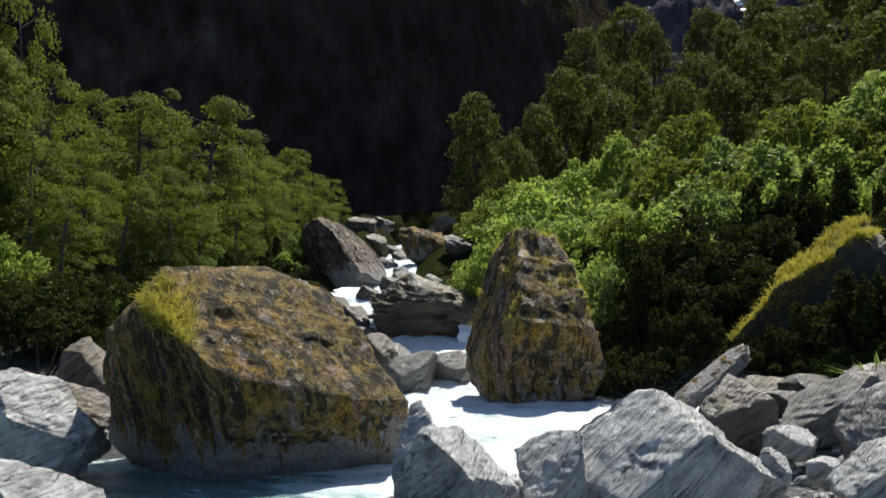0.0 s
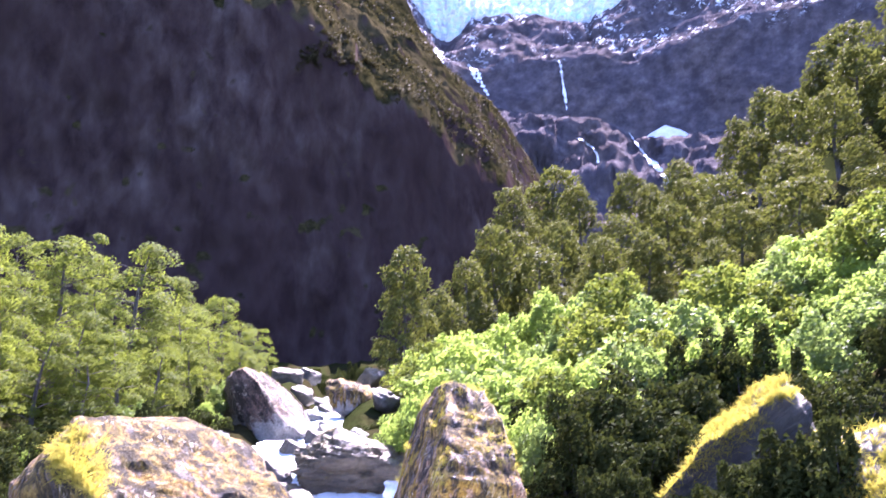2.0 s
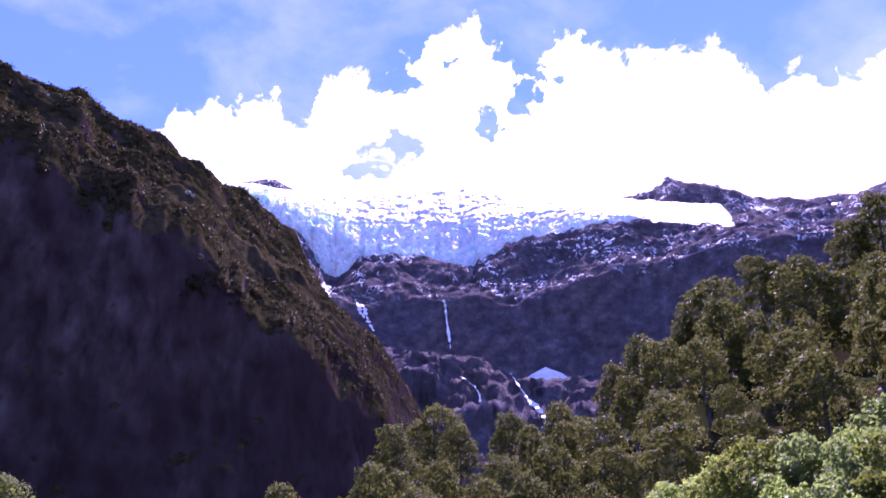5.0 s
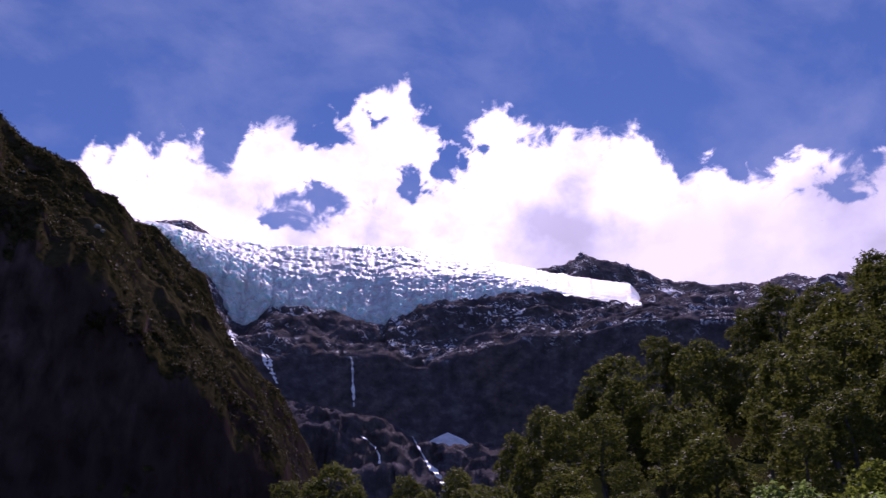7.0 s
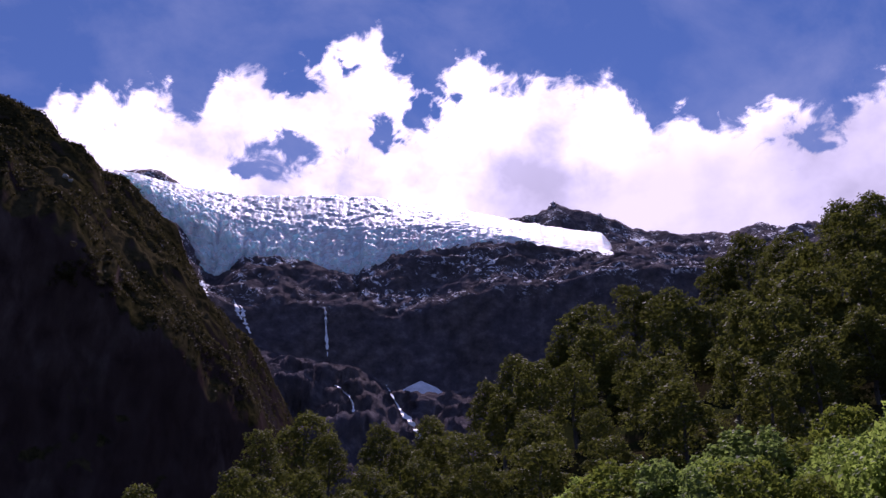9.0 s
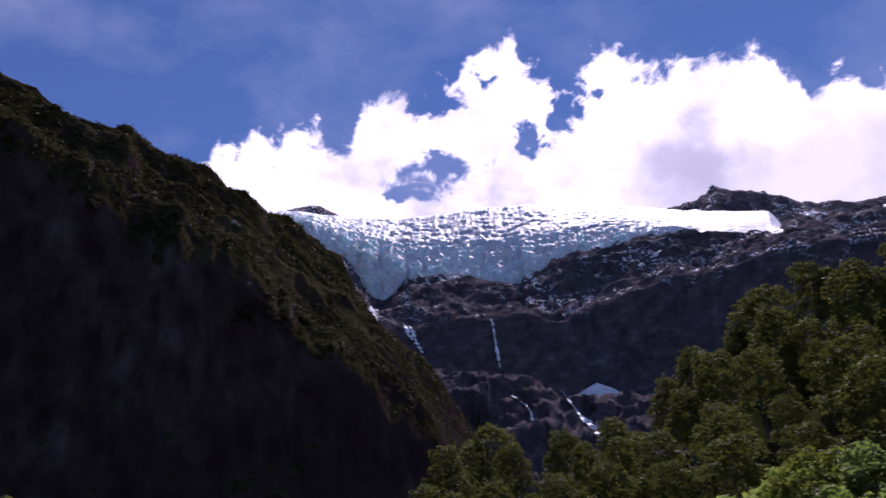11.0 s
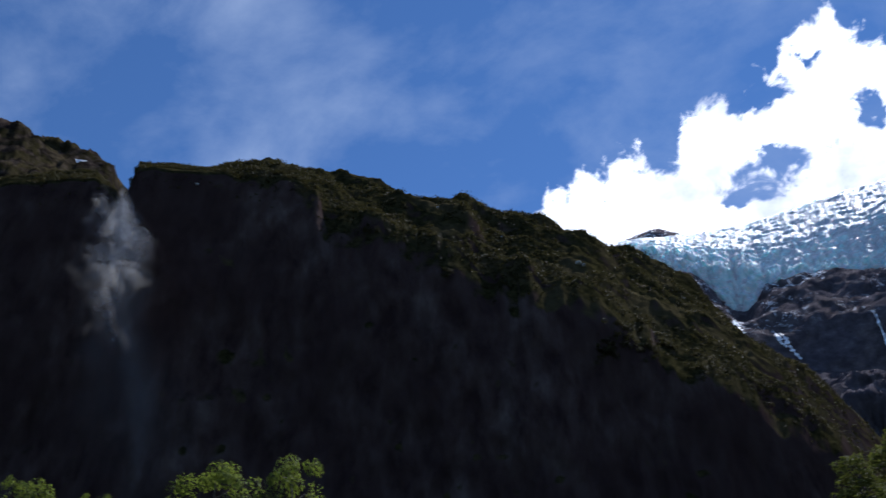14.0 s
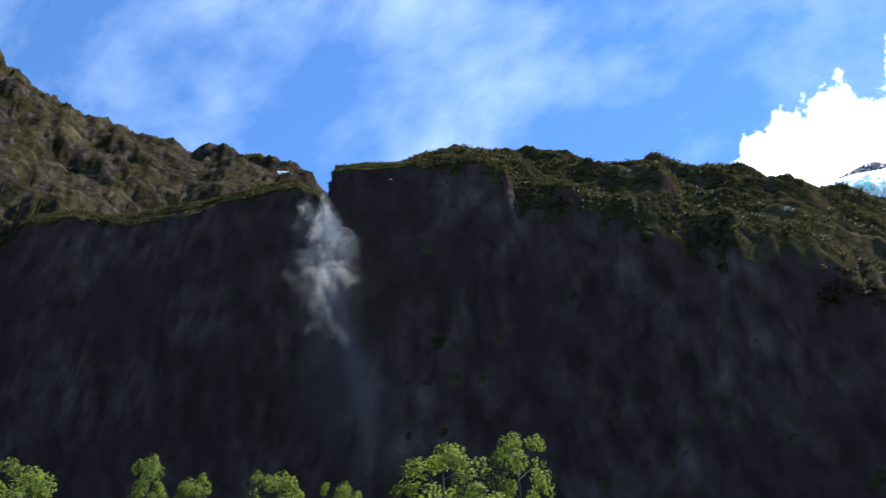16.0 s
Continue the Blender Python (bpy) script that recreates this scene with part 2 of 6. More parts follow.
def scree_slope():
    """Brown-grey broken rock with olive scrub and tan grass in belts."""
    m, nt, p = start("brown_rock_and_scrub_slope")
    p.inputs["Specular IOR Level"].default_value = 0.0
    at = place_of(nt)
    slant = place_of(nt, False, (1, 1, 0.7), (0.25, -0.4, 0))
    fine, broad, belt = cloudy(nt, at, 0.07, 9, 0.72), cloudy(nt, slant, 0.012, 6, 0.62, 0.6), cloudy(nt, slant, 0.03, 6, 0.65, 0.8)
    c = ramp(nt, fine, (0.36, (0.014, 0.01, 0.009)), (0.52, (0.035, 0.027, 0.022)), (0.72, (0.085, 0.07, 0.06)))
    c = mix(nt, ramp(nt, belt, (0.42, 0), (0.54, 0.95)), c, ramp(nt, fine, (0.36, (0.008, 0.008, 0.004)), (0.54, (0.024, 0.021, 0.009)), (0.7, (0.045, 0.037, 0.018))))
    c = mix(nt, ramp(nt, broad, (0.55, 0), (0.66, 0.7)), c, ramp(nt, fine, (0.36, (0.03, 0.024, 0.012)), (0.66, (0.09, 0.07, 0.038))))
    put(nt, c, p.inputs["Base Color"])
    p.inputs["Roughness"].default_value = 0.85
    relief(nt, calc(nt, "ADD", fine, belt), 1.0, 5.0, p)
    return m


def alpine_rock():
    """Bare mountain rock, its colour lifted for haze, with old snow lying in patches on the ledges."""
    m, nt, p = start("hazed_alpine_rock_with_snow")
    p.inputs["Specular IOR Level"].default_value = 0.0
    at = place_of(nt)
    slanted = place_of(nt, False, (1.3, 1.0, 0.9), (0.3, 0.5, 0))
    fine, broad, patch = cloudy(nt, at, 0.05, 8, 0.62), cloudy(nt, at, 0.012, 5, 0.6), cloudy(nt, slanted, 0.06, 7, 0.68, 1.3)
    # rock tones raised and tinted violet to stand in for distance haze
    c = ramp(nt, fine, (0.36, (0.068, 0.061, 0.07)), (0.53, (0.105, 0.094, 0.104)), (0.78, (0.23, 0.21, 0.215)))
    c = mix(nt, ramp(nt, broad, (0.42, 0), (0.6, 0.65)), c, ramp(nt, fine, (0.38, (0.06, 0.05, 0.05)), (0.66, (0.15, 0.125, 0.115))))
    s = nt.nodes.new("ShaderNodeSeparateXYZ")
    nt.links.new(at, s.inputs[0])
    high = nt.nodes.new("ShaderNodeMapRange")
    high.inputs["From Min"].default_value, high.inputs["From Max"].default_value = 610, 690
    nt.links.new(s.outputs["Z"], high.inputs["Value"])
    lying = calc(nt, "MULTIPLY", ramp(nt, patch, (0.55, 0), (0.575, 1)), ramp(nt, cloudy(nt, slanted, 0.011, 4, 0.6, 0.5), (0.47, 0), (0.55, 1)))
    snow = calc(nt, "MULTIPLY", calc(nt, "MULTIPLY", lying, upward(nt, 0.15, 0.4)), high.outputs["Result"])
    c = mix(nt, snow, c, (0.86, 0.87, 0.89))
    put(nt, c, p.inputs["Base Color"])
    p.inputs["Roughness"].default_value = 0.75
    crag = cloudy(nt, place_of(nt, False, (1, 1, 0.6), (0.2, 0.3, 0)), 0.085, 9, 0.72, 0.3)
    relief(nt, crag, 1.0, 7.0, p)
    return m


def glacier_ice():
    """Dirty white ice cut by fine crevasses with their shading in the colour, clear blue where it breaks off steeply.
    """
    m, nt, p = start("glacier_ice")
    at = place_of(nt)
    lines = place_of(nt, False, (0.16, 0.7, 1.2), (0, 0.06, -0.2))
    crack, broad, fine = cloudy(nt, lines, 0.09, 9, 0.74, 0.7), cloudy(nt, at, 0.009, 5, 0.6, 0.6), cloudy(nt, at, 0.14, 7, 0.7)
    # low crack values get darker blue-grey, painting shade into the crevasses
    c = ramp(nt, crack, (0.36, (0.26, 0.31, 0.34)), (0.44, (0.5, 0.56, 0.59)), (0.54, (0.64, 0.68, 0.7)), (0.64, (0.86, 0.88, 0.89)))
    c = mix(nt, ramp(nt, broad, (0.42, 0), (0.62, 0.6)), c, ramp(nt, fine, (0.32, (0.4, 0.42, 0.425)), (0.68, (0.78, 0.79, 0.785))))
    blue = ramp(nt, fine, (0.3, (0.5, 0.74, 0.8)), (0.48, (0.76, 0.91, 0.94)), (0.66, (0.94, 0.97, 0.98)))
    c = mix(nt, upward(nt, 0.36, 0.12), c, blue)
    # smooth fresh snow on the far end
    x, far_end = nt.nodes.new("ShaderNodeSeparateXYZ"), nt.nodes.new("ShaderNodeMapRange")
    nt.links.new(at, x.inputs[0])
    nt.links.new(x.outputs["X"], far_end.inputs["Value"])
    far_end.inputs["From Min"].default_value, far_end.inputs["From Max"].default_value = 520, 820
    snowy = ramp(nt, calc(nt, "ADD", far_end.outputs["Result"], calc(nt, "SUBTRACT", broad, 0.5, False)), (0.35, 0), (0.6, 0.9))
    c = mix(nt, snowy, c, ramp(nt, crack, (0.38, (0.5, 0.53, 0.56)), (0.52, (0.76, 0.78, 0.8))))
    put(nt, c, p.inputs["Base Color"])
    p.inputs["Roughness"].default_value = 0.55
    p.inputs["Specular IOR Level"].default_value = 0.1
    # light soaks metres deep into the ice
    p.inputs["Subsurface Weight"].default_value = 0.7
    p.inputs["Subsurface Radius"].default_value = (0.5, 0.9, 1.0)
    p.inputs["Subsurface Scale"].default_value = 14.0
    relief(nt, calc(nt, "ADD", crack, calc(nt, "MULTIPLY", cloudy(nt, lines, 0.3, 6, 0.7, 0.4), 0.35)), 1.0, 1.5, p)
    return m


def snow():
    m, nt, p = start("old_snow")
    at = place_of(nt)
    put(nt, ramp(nt, cloudy(nt, at, 0.1, 6), (0.3, (0.6, 0.62, 0.64)), (0.6, (0.85, 0.86, 0.88))), p.inputs["Base Color"])
    p.inputs["Roughness"].default_value = 0.6
    return m


def river_water():
    """Milky blue-green meltwater, whipped white in the rapids."""
    m, nt, p = start("milky_meltwater")
    at = place_of(nt)
    flow = place_of(nt, False, (0.7, 1.6, 1.0), (0, 0, 0.5))
    foam, fine = cloudy(nt, flow, 0.55, 7, 0.66, 0.9), cloudy(nt, flow, 4.0, 7, 0.7, 0.5)
    where = calc(nt, "ADD", calc(nt, "MULTIPLY", foam, 0.75), calc(nt, "MULTIPLY", fine, 0.25))
    d = nt.nodes.new("ShaderNodeAttribute")
    d.attribute_name = "churn_and_shade"
    where = calc(nt, "ADD", where, calc(nt, "MULTIPLY", calc(nt, "SUBTRACT", d.outputs["Fac"], 0.5, False), 0.3, False))
    c = ramp(nt, where, (0.34, (0.1, 0.17, 0.17)), (0.43, (0.3, 0.44, 0.45)), (0.56, (0.7, 0.75, 0.76)))
    put(nt, c, p.inputs["Base Color"])
    put(nt, ramp(nt, where, (0.4, 0.12), (0.52, 0.7)), p.inputs["Roughness"])
    relief(nt, where, 0.8, 0.25, p)
    return m


def falling_water():
    m, nt, p = start("white_falling_water")
    at = place_of(nt, False, (1, 1, 0.22))
    c = ramp(nt, cloudy(nt, at, 3.5, 7, 0.7), (0.3, (0.55, 0.66, 0.69)), (0.5, (0.9, 0.92, 0.94)))
    put(nt, c, p.inputs["Base Color"])
    p.inputs["Roughness"].default_value = 0.6
    p.inputs["Subsurface Weight"].default_value = 0.0
    return m


def spray(name, thick, scale):
    """Thin falling spray: white, and mostly clear."""
    m, nt, p = start(name)
    at = place_of(nt, False, (1, 1, 0.22))
    wisp = cloudy(nt, at, scale, 6, 0.6, 0.6)
    t = nt.nodes.new("ShaderNodeTexCoord")
    s = nt.nodes.new("ShaderNodeSeparateXYZ")
    nt.links.new(t.outputs["UV"], s.inputs[0])
    across = ramp(nt, s.outputs["X"], (0.0, 0), (0.3, 0.5), (0.5, 0.9), (0.7, 0.5), (1.0, 0), ease=True)
    down = ramp(nt, s.outputs["Y"], (0.0, 0), (0.2, 0.12), (0.45, 0.24), (0.58, 0.42), (0.72, 0.8), (0.88, 0.55), (1.0, 0.2))
    a = calc(nt, "MULTIPLY", calc(nt, "MULTIPLY", across, down), calc(nt, "MULTIPLY", ramp(nt, wisp, (0.36, 0.05), (0.66, 1)), thick))
    put(nt, (0.85, 0.87, 0.9), p.inputs["Base Color"])
    p.inputs["Roughness"].default_value = 1.0
    tr = nt.nodes.new("ShaderNodeBsdfTranslucent")
    both, clear, final = nt.nodes.new("ShaderNodeMixShader"), nt.nodes.new("ShaderNodeBsdfTransparent"), nt.nodes.new("ShaderNodeMixShader")
    tr.inputs[0].default_value = (0.97, 0.97, 0.97, 1)
    both.inputs[0].default_value = 0.88
    nt.links.new(p.outputs[0], both.inputs[1]), nt.links.new(tr.outputs[0], both.inputs[2])
    nt.links.new(a, final.inputs[0])
    nt.links.new(clear.outputs[0], final.inputs[1]), nt.links.new(both.outputs[0], final.inputs[2])
    nt.links.new(final.outputs[0], nt.nodes["Material Output"].inputs["Surface"])
    return m


def cloud_white():
    """Cumulus as a glowing sheet: sunlit white and grey shade are in its colour, fraying to nothing at the rim."""
    m, nt, p = start("glowing_cloud")
    at = place_of(nt)
    puff, soft = cloudy(nt, at, 0.006, 10, 0.66, 0.6), cloudy(nt, at, 0.0016, 5, 0.55)
    c = ramp(nt, calc(nt, "ADD", calc(nt, "MULTIPLY", soft, 0.85), calc(nt, "MULTIPLY", puff, 0.15)), (0.36, (0.5, 0.52, 0.57)), (0.52, (1.0, 1.0, 1.0)))
    e, clear, final = nt.nodes.new("ShaderNodeEmission"), nt.nodes.new("ShaderNodeBsdfTransparent"), nt.nodes.new("ShaderNodeMixShader")
    low = nt.nodes.new("ShaderNodeAttribute")
    low.attribute_name = "underside_shade"
    c = mix(nt, low.outputs["Fac"], c, ramp(nt, soft, (0.34, (0.4, 0.41, 0.45)), (0.62, (0.66, 0.67, 0.71))))
    put(nt, c, e.inputs[0])
    e.inputs[1].default_value = 1.35
    d = nt.nodes.new("ShaderNodeAttribute")
    d.attribute_name = "thickness"
    fray = calc(nt, "ADD", d.outputs["Fac"], calc(nt, "MULTIPLY", calc(nt, "SUBTRACT", puff, 0.5, False), 2.6, False))
    nt.links.new(ramp(nt, fray, (0.14, 0), (0.72, 1), ease=True), final.inputs[0])
    nt.links.new(clear.outputs[0], final.inputs[1]), nt.links.new(e.outputs[0], final.inputs[2])
    nt.links.new(final.outputs[0], nt.nodes["Material Output"].inputs["Surface"])
    return m


ROCK = grey_rock("pale_grey_schist", (0.085, 0.088, 0.085), (0.7, 0.7, 0.66), (0.4, 0.41, 0.39))
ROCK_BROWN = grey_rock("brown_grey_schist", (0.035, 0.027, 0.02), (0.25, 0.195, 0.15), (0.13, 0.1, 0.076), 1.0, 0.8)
# dark rock, used too where shade is put into the colour
DARK_AND_SHADED_ROCK = grey_rock("dark_and_shaded_rock", (0.012, 0.01, 0.008), (0.1, 0.085, 0.07), (0.045, 0.038, 0.031), 1.0, 0.6)
MOSSY = mossy_rock("moss_covered_rock", (0.28, 0.16, 0.085), 0.11)
MOSSIER = mossy_rock("thickly_mossed_rock", (0.28, 0.165, 0.095), 0.1, 0.05, 0.58)
# wet schist, its colour darkened also for the rocks' shaded lower sides
ROCK_WET = grey_rock("wet_shaded_grey_schist", (0.035, 0.032, 0.028), (0.36, 0.34, 0.3), (0.14, 0.13, 0.11), 1.0, 0.3)
WASHED = mossy_rock("washed_brown_rock", (0.15, 0.095, 0.075), -0.08, 0.6, 0.86)
BEDDED = grey_rock("mossy_bedded_schist", (0.022, 0.015, 0.008), (0.2, 0.15, 0.085), (0.085, 0.062, 0.032), 1.3, 0.95, 0.12)
BEECH = leaf("beech_leaf", (0.022, 0.034, 0.007), (0.15, 0.185, 0.033), (0.27, 0.33, 0.04), 0.65, 0.38)
# darker beech leaf: the hillside's backlit shade is in the colour
BEECH_BACKLIT = leaf("backlit_beech_leaf", (0.013, 0.018, 0.005), (0.112, 0.124, 0.03), (0.21, 0.235, 0.036), 0.65, 0.28)
BRIGHT = leaf("bright_shrub_leaf", (0.05, 0.084, 0.02), (0.215, 0.29, 0.075), (0.39, 0.53, 0.085), 0.55, 0.5, 0.06)
LIME = leaf("yellow_green_shrub_leaf", (0.055, 0.09, 0.02), (0.245, 0.325, 0.072), (0.42, 0.57, 0.09), 0.55, 0.5, 0.06)
SILVER = leaf("grey_green_shrub_leaf", (0.046, 0.072, 0.024), (0.18, 0.235, 0.08), (0.29, 0.41, 0.08), 0.5, 0.46, 0.08)
SCRUB = leaf("dull_shaded_scrub_leaf", (0.01, 0.013, 0.004), (0.045, 0.056, 0.016), (0.12, 0.15, 0.025), 0.8, 0.14, 0.02)
HEATH = leaf("cliff_heath_leaf", (0.013, 0.012, 0.005), (0.062, 0.054, 0.021), (0.1, 0.09, 0.026), 0.7, 0.2)
GRASS = leaf("yellow_tussock_grass", (0.14, 0.11, 0.025), (0.46, 0.4, 0.085), (0.62, 0.56, 0.08), 0.6, 0.5)
BARK = bark("grey_brown_bark", (0.03, 0.026, 0.022), (0.14, 0.125, 0.11))
SOIL, CLIFF, SCREE, ALPINE, ICE, SNOW, RIVER, FALLING = soil(), cliff_rock(), scree_slope(), alpine_rock(), glacier_ice(), snow(), river_water(), falling_water()
SPRAY, CLOUD = spray("waterfall_spray", 1.15, 0.075), cloud_white()

# ---- shapes ----


def mesh_of(name, verts, faces, material, smooth=True):
    me = bpy.data.meshes.new(name)
    me.from_pydata(verts if isinstance(verts, list) else verts.tolist(), [], faces if isinstance(faces, list) else faces.tolist())
    me.materials.append(material)
    if smooth:
        me.shade_smooth()
    me.update()
    return me


def grid_faces(rows, cols, wrap=False):
    r, c = np.meshgrid(np.arange(rows - 1), np.arange(cols if wrap else cols - 1), indexing="ij")
    a, b = r * cols + c, r * cols + (c + 1) % cols
    return np.stack([a, b, b + cols, a + cols], -1).reshape(-1, 4)


def lattice(shape, seed):
    return np.random.default_rng(seed).random(shape)


def fade(t):
    return t * t * (3 - 2 * t)


TABLE = lattice(4096, 77)


def hash3(i, j, k):
    h = (i * 374761393 + j * 668265263 + k * 1440662683) & 0xFFFFFFFF
    h = ((h ^ (h >> 13)) * 1274126177) & 0xFFFFFFFF
    return TABLE[(h ^ (h >> 16)) & 4095]


def rough1(p):
    """Smooth value noise of points, -1 to 1."""
    i = np.floor(p).astype(np.int64)
    f = fade(p - i)
    x, y, z = i[..., 0], i[..., 1], i[..., 2]
    u, v, w = f[..., 0], f[..., 1], f[..., 2]
    c = {(a, b, d): hash3(x + a, y + b, z + d) for a in (0, 1) for b in (0, 1) for d in (0, 1)}
    low = (c[0, 0, 0] * (1 - u) + c[1, 0, 0] * u) * (1 - v) + (c[0, 1, 0] * (1 - u) + c[1, 1, 0] * u) * v
    high = (c[0, 0, 1] * (1 - u) + c[1, 0, 1] * u) * (1 - v) + (c[0, 1, 1] * (1 - u) + c[1, 1, 1] * u) * v
    return 2 * (low * (1 - w) + high * w) - 1


def rough(p, octaves=4, gain=0.5):
    total, amp, q = 0.0, 1.0, np.asarray(p, float)
    for _ in range(octaves):
        total = total + amp * rough1(q)
        amp, q = amp * gain, q * 2.03 + 17.3
    return total


def polar(az, d, el):
    """Places by bearing and elevation in degrees and level distance in metres, seen from EYE."""
    a = np.radians(az)
    return np.stack([d * np.sin(a), d * np.cos(a), EYE.z + d * np.tan(np.radians(el))], -1)


def part(name, me, parent, label=""):
    ob = new(name, me)
    ob.parent = parent
    return tagged(ob, label)


def curve_of(pairs):
    xs, ys = zip(*pairs)
    return lambda v: np.interp(v, xs, ys)

# ---- the ground: one sheet, valley floor, banks and hillsides ----
BED = [(-60, 6, 6), (-14, 12.5, 3.6), (-6, 14.8, 2.8), (-2.0, 17.5, 2.3), (1.2, 22.5, 2.6), (3.2, 25.5, 2.8), (0.2, 29.5, 1.5), (0.4, 34, 1.2), (-1.0, 38, 0.8), (-3.2, 42, 0.8), (-2.8, 50, 0.35), (-2.4, 62, 0.35), (-3.0, 90, 0.4), (-8, 160, 3), (-10, 400, 4)]
BED_LEVEL = curve_of([(0, 0), (30.5, 0), (33, 0.5), (36, 1.5), (39, 2.7), (42, 3.3), (46, 3.7), (60, 5.6), (90, 8.2), (160, 12), (400, 30)])


def river_gap(x, y):
    """Distance outside the river's edge (negative inside)."""
    best = np.full(np.shape(x), 1e9)
    for (x0, y0, w0), (x1, y1, w1) in zip(BED, BED[1:]):
        t = np.clip(((x - x0) * (x1 - x0) + (y - y0) * (y1 - y0)) / ((x1 - x0) ** 2 + (y1 - y0) ** 2), 0, 1)
        best = np.minimum(best, np.hypot(x - x0 - t * (x1 - x0), y - y0 - t * (y1 - y0)) - w0 - t * (w1 - w0))
    return best


LEFT_EL = curve_of([(12, -14.5), (18, -9), (24, -5.6), (32, -2.2), (42, 0.8), (55, 3.0), (110, 4.6), (300, 5.0), (600, 6)])
MID_EL = curve_of([(12, -14.5), (18, -9), (27, -5.5), (34, -2.0), (42, 0.9), (60, 2.6), (110, 3.5), (300, 4.5), (600, 6)])
SKY_RIGHT = curve_of([(2, 10), (6, 12), (9.7, 16.6), (14.4, 16.6), (20.3, 17.7), (21.9, 19), (24.9, 20.4), (28, 22.4), (34.3, 24.5), (36.6, 25.8), (39, 26.5), (44.5, 27.2), (48, 27.6), (60, 28), (110, 20), (180, 6)])
SHRUB_LINE = curve_of([(2, 4.5), (3.7, 6.7), (7.2, 8.7), (10, 9.6), (14.2, 11.0), (19.8, 10.9), (24.7, 11.6), (31.7, 14.7), (37, 15.4), (60, 17), (180, 6)])


def right_side(az, d):
    """Elevation of the ground on the hillside: under the shrubs, then under the forest up to its crest."""
    s, k = SHRUB_LINE(az), SKY_RIGHT(az)
    rings = [(12, -14.5 + 0 * s), (20, -8.3 + 0 * s), (27, -5.5 + 0 * s), (34, np.maximum(-3.0, s - 12)), (45, s - 7.5), (60, s - 4.8), (100, 0.5 * (s + k) - 5.5), (168, k - 4.8), (260, 0.8 * k - 4), (420, 0.55 * k - 2), (900, 0.3 * k)]
    el = rings[0][1] + 0 * d
    for (d0, e0), (d1, e1) in zip(rings, rings[1:]):
        el = np.where(d >= d0, e0 + (e1 - e0) * np.clip((d - d0) / (d1 - d0), 0, 1), el)
    return el


def ground_level(x, y):
    x, y = np.asarray(x, float), np.asarray(y, float)
    d, az = np.hypot(x, y) + 1e-6, np.degrees(np.arctan2(x, y))
    left, mid = d * np.tan(np.radians(LEFT_EL(d))), d * np.tan(np.radians(MID_EL(d)))
    right = d * np.tan(np.radians(right_side(np.abs(az), d)))
    wl = fade(np.clip((-4 - az) / 8, 0, 1))
    wr = fade(np.clip((az - 2.5) / 7, 0, 1))
    z = EYE.z + left * wl + right * wr + mid * (1 - wl - wr)
    near = np.maximum(1.6 - 0.17 * d, 0.06)
    z = z * fade(np.clip((d - 9) / 6, 0, 1)) + near * (1 - fade(np.clip((d - 9) / 6, 0, 1)))
    behind = fade(np.clip((np.abs(az) - 80) / 60, 0, 1))
    z = z * (1 - behind) + (1.6 + 0.05 * d) * behind
    z = np.where(d > 700, z * np.clip(1 - (d - 700) / 2500, 0.15, 1), z)
    p = np.stack([x, y, 0 * x], -1)
    z = z + rough(p * 0.35, 3) * 0.22 * np.clip(d / 15, 0.3, 3) + rough(p * 0.05, 3) * np.clip(d / 40, 0, 4)
    gap, level = river_gap(x, y), BED_LEVEL(y)
    bank = np.clip(gap / 2.2, 0, 1)
    bed = level - 0.55
    return np.where(gap < 2.2, bed * (1 - fade(bank)) + np.maximum(z, level + 0.15) * fade(bank), z)


def build_ground():
    az = np.unique(np.concatenate([np.arange(-180, -66, 4.0), np.arange(-66, 60, 0.4), np.arange(60, 180, 4.0)]))
    d = np.geomspace(0.6, 4900, 190)
    A, D = np.meshgrid(np.radians(az), d)
    x, y = D * np.sin(A), D * np.cos(A)
    v = np.stack([x, y, ground_level(x, y)], -1).reshape(-1, 3)
    faces = grid_faces(len(d), len(az), True).tolist()
    v = np.vstack([v, [[0, 0, float(ground_level(0.0, 0.01))]]])
    n = len(az)
    faces += [[len(v) - 1, (i + 1) % n, i] for i in range(n)]
    ob = new("ground", mesh_of("ground", v, faces, SOIL))
    tagged(ob, "gravel river bank rising into mossy forest floor and steep hillsides", "ground", kind="structure")


build_ground()


